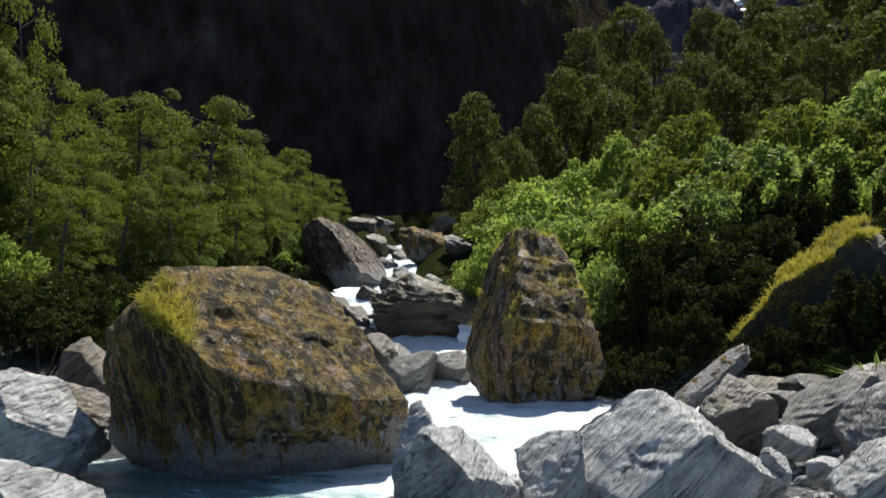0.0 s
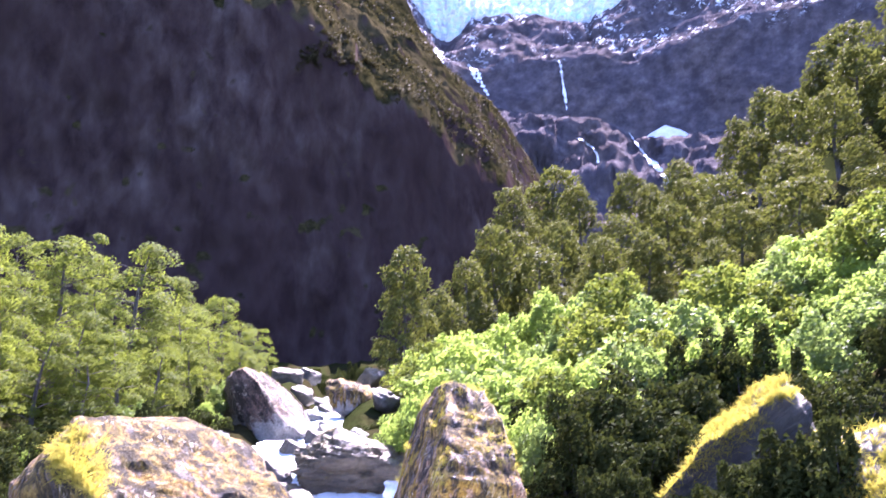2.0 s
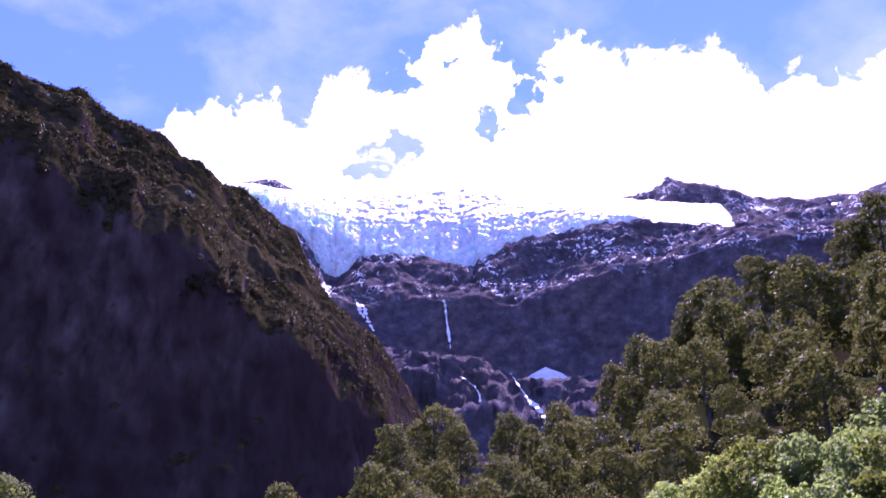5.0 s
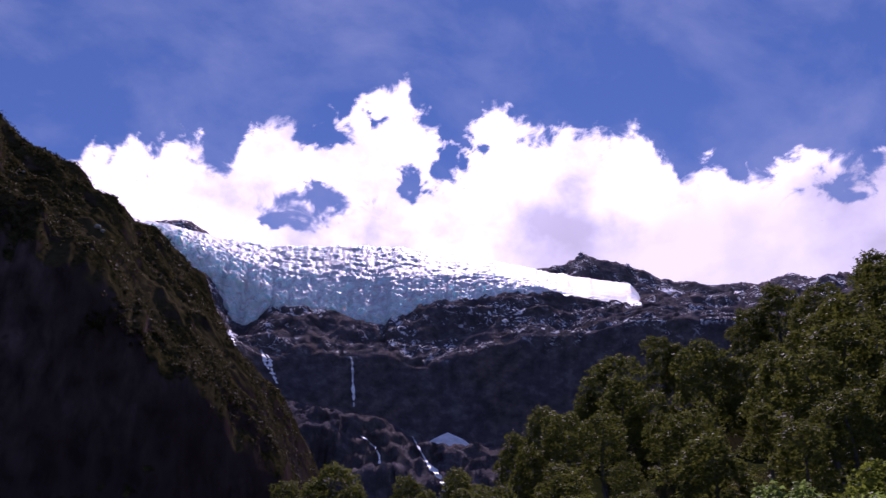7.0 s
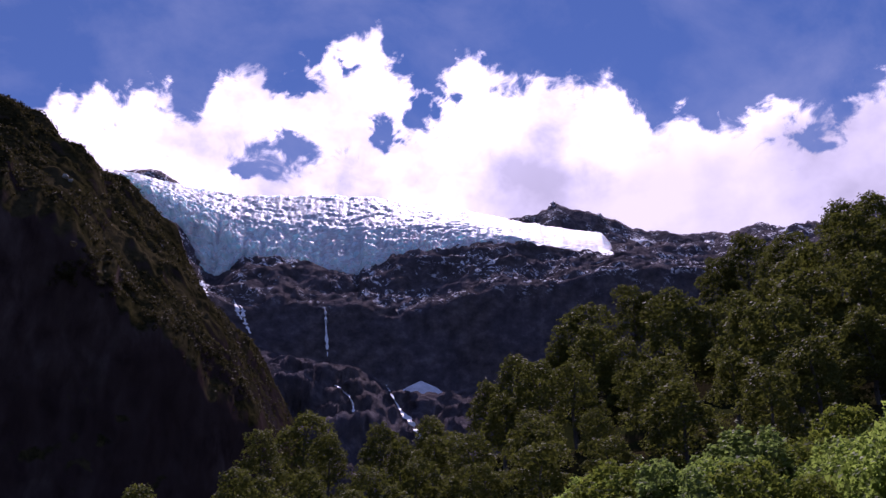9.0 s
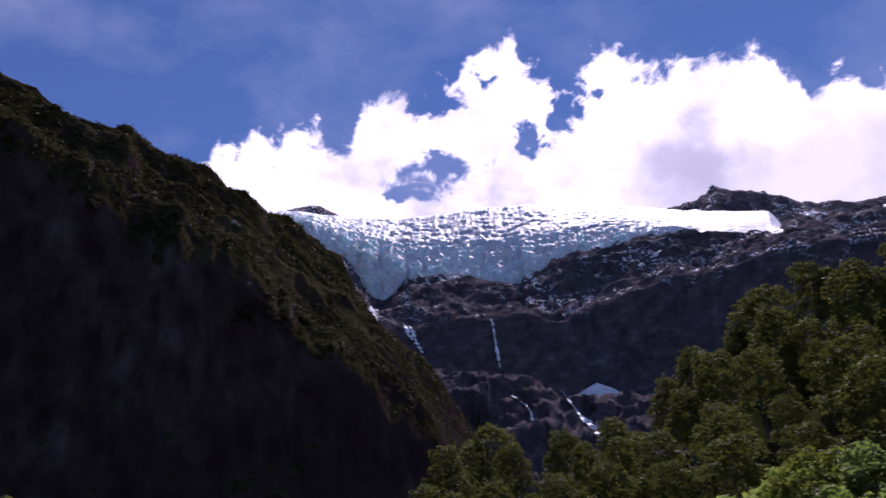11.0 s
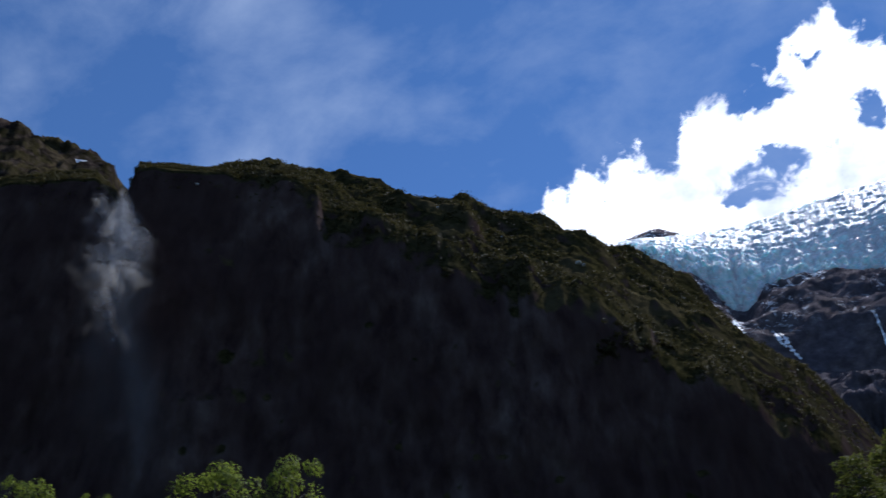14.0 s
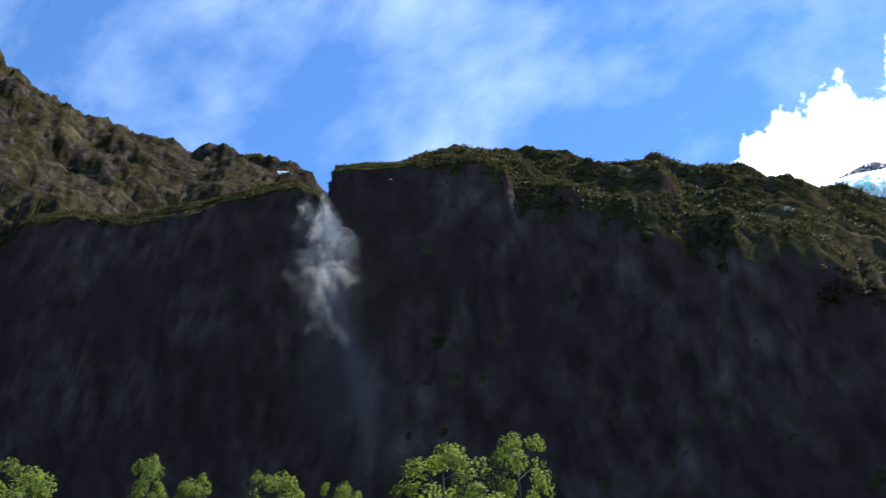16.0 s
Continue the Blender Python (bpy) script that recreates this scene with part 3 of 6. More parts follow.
def build_river():
    """The water's surface: follows the bed, level in the pool and stepped in the rapids."""
    pts = []
    for (x0, y0, w0), (x1, y1, w1) in zip(BED, BED[1:-2]):
        n = max(4, int(math.hypot(x1 - x0, y1 - y0) / 0.22))
        pts += [(x0 + (x1 - x0) * k / n, y0 + (y1 - y0) * k / n, w0 + (w1 - w0) * k / n) for k in range(n)]
    c = np.array(pts)
    for _ in range(12):
        c[1:-1] = (c[:-2] + 2 * c[1:-1] + c[2:]) / 4
    tan = np.gradient(c[:, :2], axis=0)
    tan /= np.linalg.norm(tan, axis=1)[:, None]
    side = np.stack([tan[:, 1], -tan[:, 0]], -1)
    s = np.linspace(-1, 1, 41)
    xy = c[:, None, :2] + side[:, None] * (s[None, :, None] * (c[:, None, 2:3] + 1.5))
    level = BED_LEVEL(xy[..., 1])
    p = np.concatenate([xy, level[..., None]], -1)
    rush = np.clip((xy[..., 1] - 16) / 14, 0.25, 1)
    p[..., 2] += rush * (0.10 * rough(p * 1.3, 4) + 0.05 * rough(p * 4.5, 3))
    me = mesh_of("river", p.reshape(-1, 3), grid_faces(len(c), len(s)), RIVER)
    # churned white in the rapids; calmer pool downstream, also darkened for the boulder's shade
    calm = fade(np.clip((-0.3 - xy[..., 0]) / 4.0, 0, 1)) * fade(np.clip((20 - xy[..., 1]) / 3.5, 0, 1))
    me.attributes.new("churn_and_shade", "FLOAT", "POINT").data.foreach_set("value", (0.66 - 0.7 * calm).ravel().astype(np.float32))
    ob = new("river", me)
    tagged(ob, "milky turquoise meltwater river breaking white over rocks", "river", kind="structure")


build_river()

# ---- mountains ----
CLIFF_EDGE = curve_of([(-90, 22), (-64, 25), (-58.3, 26.6), (-57, 28.6), (-54.6, 29.4), (-50.6, 29.7), (-47.4, 30.7), (-44.8, 31.7), (-41.7, 32.6), (-39.7, 33.1), (-38.4, 32.2), (-37.6, 31.6), (-37.2, 34.1), (-35.1, 34.5), (-30, 34.8), (-26.6, 34.8), (-24.1, 33.7), (-21.7, 32.6), (-19.2, 32.4), (-16.1, 31.6), (-13, 31), (-11.7, 29.8), (-9.1, 29.3), (-7.1, 28.6), (-4.5, 27.8), (-2.1, 25.4), (0.6, 23.5), (2.2, 22.5), (4.3, 21.0), (7.0, 19.2), (8.2, 17.6), (9.5, 15.6), (11, 13), (18, 9)])
CLIFF_TOP = curve_of([(-90, 23), (-64, 26), (-58.3, 27.2), (-57.3, 29), (-54.6, 30), (-50.6, 30.3), (-47.4, 31.4), (-44.8, 32.3), (-41.7, 33.1), (-39.7, 33.6), (-38.4, 32.7), (-37.6, 32.2), (-37.2, 34.6), (-34.7, 34.9), (-33, 34.7), (-30.9, 35.3), (-28.2, 36.1), (-26.1, 35.8), (-22.6, 35.7), (-19.7, 35.4), (-17.2, 34.3), (-15.3, 33.9), (-13.2, 34.1), (-11, 33.2), (-8.2, 32.6), (-5.5, 31.6), (-2, 30.1), (0.4, 28.9), (2.1, 27.7), (3.5, 25.8), (4.5, 24.3), (5.5, 23.2), (8.2, 21.2), (9.5, 19.2), (10.8, 17.2), (12, 14.6), (13, 13), (18, 9.5)])
CLIFF_FAR = curve_of([(-90, 1000), (-70, 760), (-58, 610), (-45, 490), (-35, 435), (-20, 405), (-8, 405), (-2, 430), (3, 450), (7, 490), (10, 530), (14, 600), (18, 680)])


def tidy(z, n):
    """A running mean of the outline."""
    k = np.ones(n) / n
    return np.convolve(np.pad(z, n // 2, mode="edge"), k, mode="valid")[: len(z)]


def build_cliff():
    az = np.arange(-84, 18.01, 0.18)
    edge, top, far = tidy(CLIFF_EDGE(az), 3), tidy(CLIFF_TOP(az), 3), tidy(CLIFF_FAR(az), 25)
    top = np.maximum(top, edge + 0.25)
    # the lip is ragged: bays, spurs and ledges break its line
    line = np.stack([az, 0 * az, 0 * az], -1)
    ragged = 0.7 * rough(line * 0.3 + 2, 3) + 0.7 * rough(line * 0.9 + 7, 4, 0.6)
    ragged = np.clip(ragged, -1.3, 0.6) * np.clip((top - edge) / 2.0, 0.1, 1)
    nf, nb = 120, 90
    u = np.linspace(0, 1, nf)
    b = np.linspace(0, 1, nb)[1:]
    lip = edge + ragged
    el_face = np.degrees(np.arctan(np.tan(np.radians(-1.0)) + (np.tan(np.radians(lip))[None] - np.tan(np.radians(-1.0))) * u[:, None]))
    # the face rolls over towards its lip
    roll = np.clip((u - 0.9) / 0.1, 0, 1) ** 2
    d_face = far[None] + (4 * u)[:, None] + roll[:, None] * np.clip(3 + 2.5 * (top - edge), 3, 14)[None]
    depth = 30 + 14 * (top - edge)
    el_back = edge[None] + (top - edge)[None] * b[:, None] ** 0.85 + ragged[None] * np.exp(-b * 9)[:, None]
    d_back = d_face[-1][None] + depth[None] * b[:, None]
    A = np.broadcast_to(az, (nf + nb - 1, len(az)))
    D, E = np.vstack([d_face, d_back]), np.vstack([el_face, el_back])
    p = polar(A, D, E)
    out = p / np.linalg.norm(p[..., :2], axis=-1, keepdims=True)
    out[..., 2] = 0
    flute = rough(p * np.array([0.035, 0.035, 0.014]), 5, 0.6) * 4.0 + rough(p * np.array([0.16, 0.16, 0.08]), 3) * 1.8
    bays = rough(p * np.array([0.009, 0.009, 0.006]) + 5, 3) * 5
    w = np.concatenate([np.clip((1 - u) * 3, 0.25, 1) ** 0.5 * np.clip(u * 8, 0, 1), 0.2 * (1 - b) ** 2])
    p += out * ((flute + bays) * w[:, None])[..., None]
    # terraces and gullies along the vegetated bench, following its fall
    rows = np.concatenate([np.clip((u - 0.93) / 0.07, 0, 1) * 0.5, 0.5 + 0.5 * np.minimum(b * 3, 1)])
    rows[-16:] *= np.linspace(1, 0.55, 16)
    up = np.concatenate([0 * u, b])[:, None] * (top - edge)[None]
    strip = np.stack([A * 0.22, up * 1.5 + A * 0.05, 0 * A], -1)
    knolls = rough(p * 0.03 + 11, 4, 0.55)
    swell = rough(strip + 3, 4, 0.55) * 6.0 + rough(p * 0.06, 4, 0.6) * 3.6 + np.abs(rough(p * 0.2, 3)) * 2.2 + 6.0 * np.maximum(knolls, 0) ** 1.2
    p[..., 2] += rows[:, None] * np.clip((top - edge) / 1.6, 0.25, 1)[None] * (swell - 2.0)
    back = p[-1] + np.stack([60 * np.sin(np.radians(az)), 60 * np.cos(np.radians(az)), np.full(len(az), -70.0)], -1)
    foot = back * np.array([1.15, 1.15, 0]) - np.array([0, 0, 10])
    p = np.concatenate([p, back[None], foot[None]])
    ob = new("cliff", mesh_of("cliff", p.reshape(-1, 3), grid_faces(len(p), len(az)), CLIFF))
    tagged(ob, "sheer dark wet rock cliff with scrub along its top", "cliff", kind="structure")
    return p[nf - 9:-2]


SCRUB_BENCH = build_cliff()


def ridge(name, az, rows, material, label, bumps, seed=0, sharp=0.0, grainy=(1, 1, 1), push=1.0, calm=1.0):
    """A mountain side from rows of (elevation by bearing, distance by bearing), foot to crest, closed behind."""
    A = np.broadcast_to(az, (len(rows), len(az)))
    E, D = np.stack([np.broadcast_to(e, az.shape) for e, _ in rows]), np.stack([np.broadcast_to(d, az.shape) for _, d in rows])
    p = polar(A, D, E)
    for size, height in bumps:
        r = rough(p / size * np.array(grainy) + seed, 4, 0.55)
        p[..., 2] += calm * height * (r if not sharp else r - sharp * np.abs(r))
        out = p[..., :2] / np.linalg.norm(p[..., :2], axis=-1, keepdims=True)
        p[..., :2] += out * (calm * push * height * rough(p / size + 31 + seed, 3))[..., None]
    back = p[-1] * np.array([1.12, 1.12, 0.6])
    foot = p[-1] * np.array([1.25, 1.25, 0])
    p = np.concatenate([p, back[None], foot[None]])
    ob = new(name, mesh_of(name, p.reshape(-1, 3), grid_faces(len(p), len(az)), material))
    return tagged(ob, label, "mountain", kind="structure")


def between(stations, n):
    """Fill in n rows between each two stations of (elevation, distance)."""
    rows = []
    for (e0, d0), (e1, d1) in zip(stations, stations[1:]):
        for k in range(n):
            t = k / n
            z0, z1 = np.tan(np.radians(e0)) * d0, np.tan(np.radians(e1)) * d1
            d = d0 + (d1 - d0) * t
            rows.append((np.degrees(np.arctan((z0 + (z1 - z0) * t) / d)), d))
    rows.append(stations[-1])
    return rows


def build_cirque():
    az = np.arange(-6, 62, 0.13)
    one = np.ones_like(az)
    ice_foot = curve_of([(-6, 30), (-1, 29.4), (2.2, 27.7), (3.7, 26.2), (4.8, 25.0), (5.3, 25.2), (6.2, 26), (6.8, 26.5), (9.2, 26.6), (11.1, 26.4), (12.3, 26), (14.7, 25.5), (14.9, 26.2), (17.5, 27.1), (19.9, 27.6), (21.8, 27.7), (25, 28.0), (29, 27.4), (31.4, 26.8), (34, 26.8), (38, 26), (48, 25.8), (62, 25)])
    wall_top = curve_of([(-6, 25), (5.2, 24.5), (6.8, 24.1), (9.1, 24), (11.8, 23.7), (14.5, 24), (16.7, 23.4), (18.6, 23.4), (22.2, 24.6), (25.3, 25.2), (27.8, 25.1), (30.8, 25.6), (33, 25.8), (38, 25.2), (62, 24.5)])(az)
    shelf = curve_of([(-6, 24), (4, 23.8), (6, 22.6), (8.2, 21.4), (10.9, 20.7), (12.5, 20.2), (14.6, 20.1), (16, 19.8), (17, 19.1), (19, 18.8), (21.5, 18.8), (24, 19), (62, 18.5)])(az)
    wall_top = np.maximum(wall_top, shelf + 0.3)
    rim = np.maximum(ice_foot(az), wall_top + 0.6)
    stations = [(0 * one, 900 * one), (13.0 * one, 1060 * one), (shelf * 0.5 + 7.6, 1150 * one), (shelf - 0.15, 1290 * one), (shelf, 1345 * one), (shelf - 0.25, 1395 * one), (wall_top, 1440 * one), (wall_top * 0.45 + rim * 0.55, 1540 * one), (rim, 1640 * one), (np.maximum(rim + 0.2, 27.2), 1900 * one)]
    calm = np.concatenate([np.repeat([1, 1.1, 1.2, 0.8, 0.3, 0.12, 0.7, 0.75, 0.8], 16), [1, 1]])[: 16 * 9 + 1]
    calm = tidy(calm, 9)[:, None]
    ridge("mountain_wall", az, between(stations, 16), ALPINE, "dark rock wall below a glacier, streaked with old snow", [(130, 18), (48, 10), (18, 7), (8, 3.2)], 3, 0.6, (0.8, 0.8, 1.2), 1.0, calm)
    # the hanging glacier: a broken blue front, then a sheet cut across by crevasses
    az = np.arange(-2.4, 32.4, 0.08)
    one = np.ones_like(az)
    line = np.stack([az, 0 * az, 0 * az], -1)
    foot = ice_foot(az) - 0.05
    crest = curve_of([(-2.4, 30.4), (-0.5, 30.4), (2.4, 30.2), (5.2, 30.1), (8.5, 30.3), (12.2, 30.7), (15.4, 30.7), (18.7, 30.4), (22.2, 29.9), (25.9, 29.2), (28.1, 28.8), (31.7, 28.1), (32.2, 27.4), (32.4, 26.8)])(az) + 0.06 * rough(line * 1.1 + 4, 4, 0.6)
    foot = np.minimum(foot + 0.2 * rough(line * 3.4, 4, 0.6) * np.clip((27 - az) / 6, 0, 1), crest - 0.12)
    front = np.minimum(curve_of([(-2.4, 0.6), (1, 1.2), (3.6, 2.2), (5.6, 2.4), (6.6, 0.7), (9, 0.5), (12, 0.6), (14.7, 1.3), (16, 0.9), (20, 0.55), (24, 0.5), (27, 0.25), (32.4, 0.1)])(az) * (1 + 0.1 * rough(line * 1.4 + 9, 3) * np.clip((27 - az) / 6, 0, 1)), 0.55 * (crest - foot))
    brow = foot + front
    mid = tidy(brow, 91) * 0.55 + crest * 0.45 + 0.12
    mid = np.clip(mid, brow + 0.15 * (crest - brow), crest - 0.03)
    stations = [(foot - 0.9, 1652 * one), (foot, 1644 * one), (brow, 1668 * one), (mid, 1760 * one), (crest, 1960 * one)]
    rows = between(stations, 34)
    A = np.broadcast_to(az, (len(rows), len(az)))
    E, D = np.stack([np.broadcast_to(e, az.shape) for e, _ in rows]), np.stack([np.broadcast_to(d, az.shape) for _, d in rows])
    p = polar(A, D, E)
    run = D - 1640
    bend = 18 * rough(np.stack([A * 0.25, run * 0.01, 0 * A], -1), 3)
    slash = np.stack([A * 0.3, (run + bend + 3.2 * A) * 0.075, 0.1 * A], -1)
    crevasse = 1 - np.abs(rough(slash + 0.6 * rough(slash * 1.3 + 8, 2)[..., None], 3, 0.6))
    crevasse = 0.75 + (crevasse - 0.75) * np.clip(0.6 + 1.1 * rough(np.stack([A * 0.35, run * 0.02, 0 * A + 7], -1), 3), 0.15, 1.5)
    blocks = rough(p * np.array([0.05, 0.05, 0.06]) + 4, 4, 0.6)
    broken = np.clip(np.linspace(1.5, 0.25, len(rows))[:, None], 0, 1) * curve_of([(-3, 1), (7, 1), (14, 0.8), (22, 0.6), (26, 0.2), (33, 0.05)])(az)[None]
    gentle = curve_of([(-3, 1), (22, 0.9), (26, 0.35), (29, 0.15), (33, 0.1)])(az)[None]
    p[..., 2] += (2.2 * (crevasse - 0.75)) * gentle + 4.2 * broken * blocks + 0.6 * gentle * rough(p * 0.2, 3)
    out = p[..., :2] / np.linalg.norm(p[..., :2], axis=-1, keepdims=True)
    serac = np.abs(rough(p * np.array([0.06, 0.06, 0.05]) + 31, 3, 0.6))
    p[..., :2] += out * (broken * (9 * rough(p * np.array([0.045, 0.045, 0.09]) + 31, 4, 0.6) + 11 * (serac - 0.3)))[..., None]
    p[..., 2] += broken * 4 * (0.35 - serac)
    back, under = p[-1] * np.array([1.12, 1.12, 0.6]), p[-1] * np.array([1.25, 1.25, 0])
    p = np.concatenate([p, back[None], under[None]])
    ob = new("glacier", mesh_of("glacier", p.reshape(-1, 3), grid_faces(len(p), len(az)), ICE))
    tagged(ob, "crevassed blue-white hanging glacier spilling over a rock lip", "glacier", kind="structure")


build_cirque()


def build_peaks():
    az = np.arange(19, 62, 0.12)
    crest = curve_of([(19, 28.5), (22.9, 29.3), (25, 29.5), (27.3, 29.8), (28.5, 30.4), (30, 29.7), (32, 29.2), (33.1, 28.6), (34.9, 28.0), (37, 27.6), (40, 27.2), (42, 27.5), (42.8, 27.4), (43.6, 26.6), (50, 27), (62, 26)])(az)
    one = np.ones_like(az)
    stations = [(20 * one, 2250 * one), (crest - 2.2, 2450 * one), (crest, 2680 * one)]
    ridge("far_peaks", az, between(stations, 14), ALPINE, "distant dark rock peaks with snowfields", [(160, 14), (50, 9), (18, 4)], 21, 0.5)
    az = np.arange(-6, 5, 0.12)
    crest = curve_of([(-6, 29), (-2.3, 30.3), (-0.9, 30.8), (0.6, 30.9), (1.4, 30.6), (2.5, 30.0), (5, 29)])(az)
    one = np.ones_like(az)
    ridge("near_peak", az, between([(24 * one, 2200 * one), (crest, 2420 * one)], 14), ALPINE, "small bare rock peak behind the ice", [(60, 5), (20, 3)], 5)
    az = np.arange(-100, -34, 0.16)
    crest = curve_of([(-100, 34), (-66, 38.4), (-61.2, 37.6), (-59.5, 37.7), (-58.1, 37.1), (-56.4, 36.4), (-55.1, 35.9), (-53.2, 35.8), (-51.6, 35.3), (-49.2, 35.2), (-47.9, 34.8), (-46.4, 35.3), (-44.3, 35.1), (-42.2, 34.9), (-40.2, 34.9), (-38.7, 34.5), (-38, 33.2), (-37, 32.2), (-34, 30)])(az)
    one = np.ones_like(az)
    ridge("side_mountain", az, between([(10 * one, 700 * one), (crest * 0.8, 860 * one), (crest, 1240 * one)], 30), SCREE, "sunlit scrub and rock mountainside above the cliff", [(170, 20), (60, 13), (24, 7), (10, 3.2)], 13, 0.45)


build_peaks()


def build_clouds():
    """A bank of cumulus far behind the mountains."""
    az, el = np.arange(-14, 80, 0.19), np.arange(24, 43, 0.15)
    top = curve_of([(-14, 29), (-9, 31), (-7.8, 32.6), (-7, 34), (-5.6, 33.7), (-4.1, 35), (-2.4, 34.8), (0.1, 35.6), (1.0, 34.4), (2.8, 34.7), (3.4, 36.7), (5.2, 37.6), (7.8, 37.4), (10.5, 38.4), (12.4, 39.8), (15.2, 40.8), (16.1, 39.2), (17.5, 37.9), (19.2, 37.4), (21, 38.2), (21.6, 39.6), (22.6, 39.8), (24.1, 38.5), (26.4, 37.4), (28.7, 38.2), (31.2, 37), (34.2, 36.7), (36, 33.9), (38.3, 34.4), (40.4, 33.4), (44.5, 34.4), (46.9, 32.6), (48.4, 32.9), (55, 34.5), (65, 33), (80, 31)])(az)
    A, E = np.meshgrid(az, el)
    p = polar(A, 3700.0, E)
    puffs = np.abs(rough(np.stack([A * 0.55, E * 0.7, 0 * A], -1), 5, 0.58))
    rim = (top[None] - E) * 0.5 + 0.5 * (0.4 - puffs)
    wa, we = A + 1.1 * rough(np.stack([A * 0.6, E * 0.7, 0 * A + 4], -1), 5, 0.6), E + 0.6 * rough(np.stack([A * 0.6, E * 0.7, 0 * A + 9], -1), 5, 0.6)
    gaps = ((9.4, 33.0, 2.9, 1.1, 1.45), (6.4, 31.7, 1.4, 0.5, 1.3), (16.2, 34.4, 0.9, 1.6, 1.3), (19.6, 35.8, 1.3, 1.3, 1.4), (18.8, 36.9, 1.6, 0.5, 0.8), (24.6, 37.0, 1.2, 0.5, 0.7), (46.2, 31.7, 2.2, 0.9, 1.4), (8.8, 37.1, 2.2, 0.5, 1.3), (13.0, 38.7, 1.6, 0.4, 1.1), (-4.0, 32.2, 1.4, 0.5, 0.35))
    hole = sum(k * np.exp(-(((wa - a) / sa) ** 2 + ((we - e) / se) ** 2)) for a, e, sa, se, k in gaps)
    rim = np.clip(np.minimum(rim + 0.4, 1.1) - hole, -0.8, 1.1)
    keep = rim > -0.5
    idx = -np.ones(A.size, int)
    quad = grid_faces(len(el), len(az))
    quad = quad[keep.ravel()[quad].any(1)]
    used = np.unique(quad)
    idx[used] = np.arange(len(used))
    me = mesh_of("cloud_bank", p.reshape(-1, 3)[used], idx[quad], CLOUD)
    a = me.attributes.new("thickness", "FLOAT", "POINT")
    a.data.foreach_set("value", rim.ravel()[used].astype(np.float32))
    # grey shade painted on the bank's lower right, by bearing and height
    dim = fade(np.clip((A - 17) / 12, 0, 1)) * fade(np.clip((34.2 + 0.8 * rough(np.stack([A * 0.4, E * 0.3, 0 * A + 2], -1), 3) - E) / 4.0, 0, 1)) * 0.9
    me.attributes.new("underside_shade", "FLOAT", "POINT").data.foreach_set("value", dim.ravel()[used].astype(np.float32))
    tagged(new("cloud_bank", me), "bright white cumulus bank behind the mountains, glowing, with grey shade in its colour", "cloud", kind="structure")


build_clouds()
from mathutils.bvhtree import BVHTree

# ---- trees ----


def tube(points, radii, sides=7):
    """Verts and faces of a tapered limb along points."""
    pts, v = [Vector(p) for p in points], []
    for i, p in enumerate(pts):
        d = (pts[min(i + 1, len(pts) - 1)] - pts[max(i - 1, 0)]).normalized()
        a = d.cross(Vector((0.3, 1, 0.2))).normalized()
        b = d.cross(a)
        v += [p + radii[i] * (math.cos(2 * math.pi * k / sides) * a + math.sin(2 * math.pi * k / sides) * b) for k in range(sides)]
    f = grid_faces(len(pts), sides, True).tolist()
    return [tuple(q) for q in v], f


def join(pieces):
    v, f = [], []
    for pv, pf in pieces:
        f += [[i + len(v) for i in q] for q in pf]
        v += pv
    return v, f


def sprays(centres, radii, normals, count, size, rng, flat=0.35, tilt=0.5, outward=0.0, shell=0.4):
    """Leaf clusters: small pointed leaves spread over tufts, facing up or outward."""
    n = len(centres) * count
    c, r = np.repeat(centres, count, 0), np.repeat(radii, count)[:, None]
    up = np.repeat(normals, count, 0)
    way = rng.normal(size=(n, 3))
    way /= np.linalg.norm(way, axis=1)[:, None]
    off = way * rng.random((n, 1)) ** shell
    off = off - up * (off * up).sum(1)[:, None] * (1 - flat)
    p = c + off * r
    nrm = up * (1 - outward) + way * outward + rng.normal(size=(n, 3)) * tilt
    nrm /= np.linalg.norm(nrm, axis=1)[:, None]
    t = np.cross(nrm, rng.normal(size=(n, 3)))
    t /= np.linalg.norm(t, axis=1)[:, None]
    b = np.cross(nrm, t)
    s = (size * (0.6 + 0.8 * rng.random(n)))[:, None]
    v = np.stack([p - t * s, p + t * s * 0.7 + b * s * 0.6, p + t * s * 0.3 - b * s * 0.7], 1).reshape(-1, 3)
    return v, np.arange(len(v)).reshape(-1, 3)


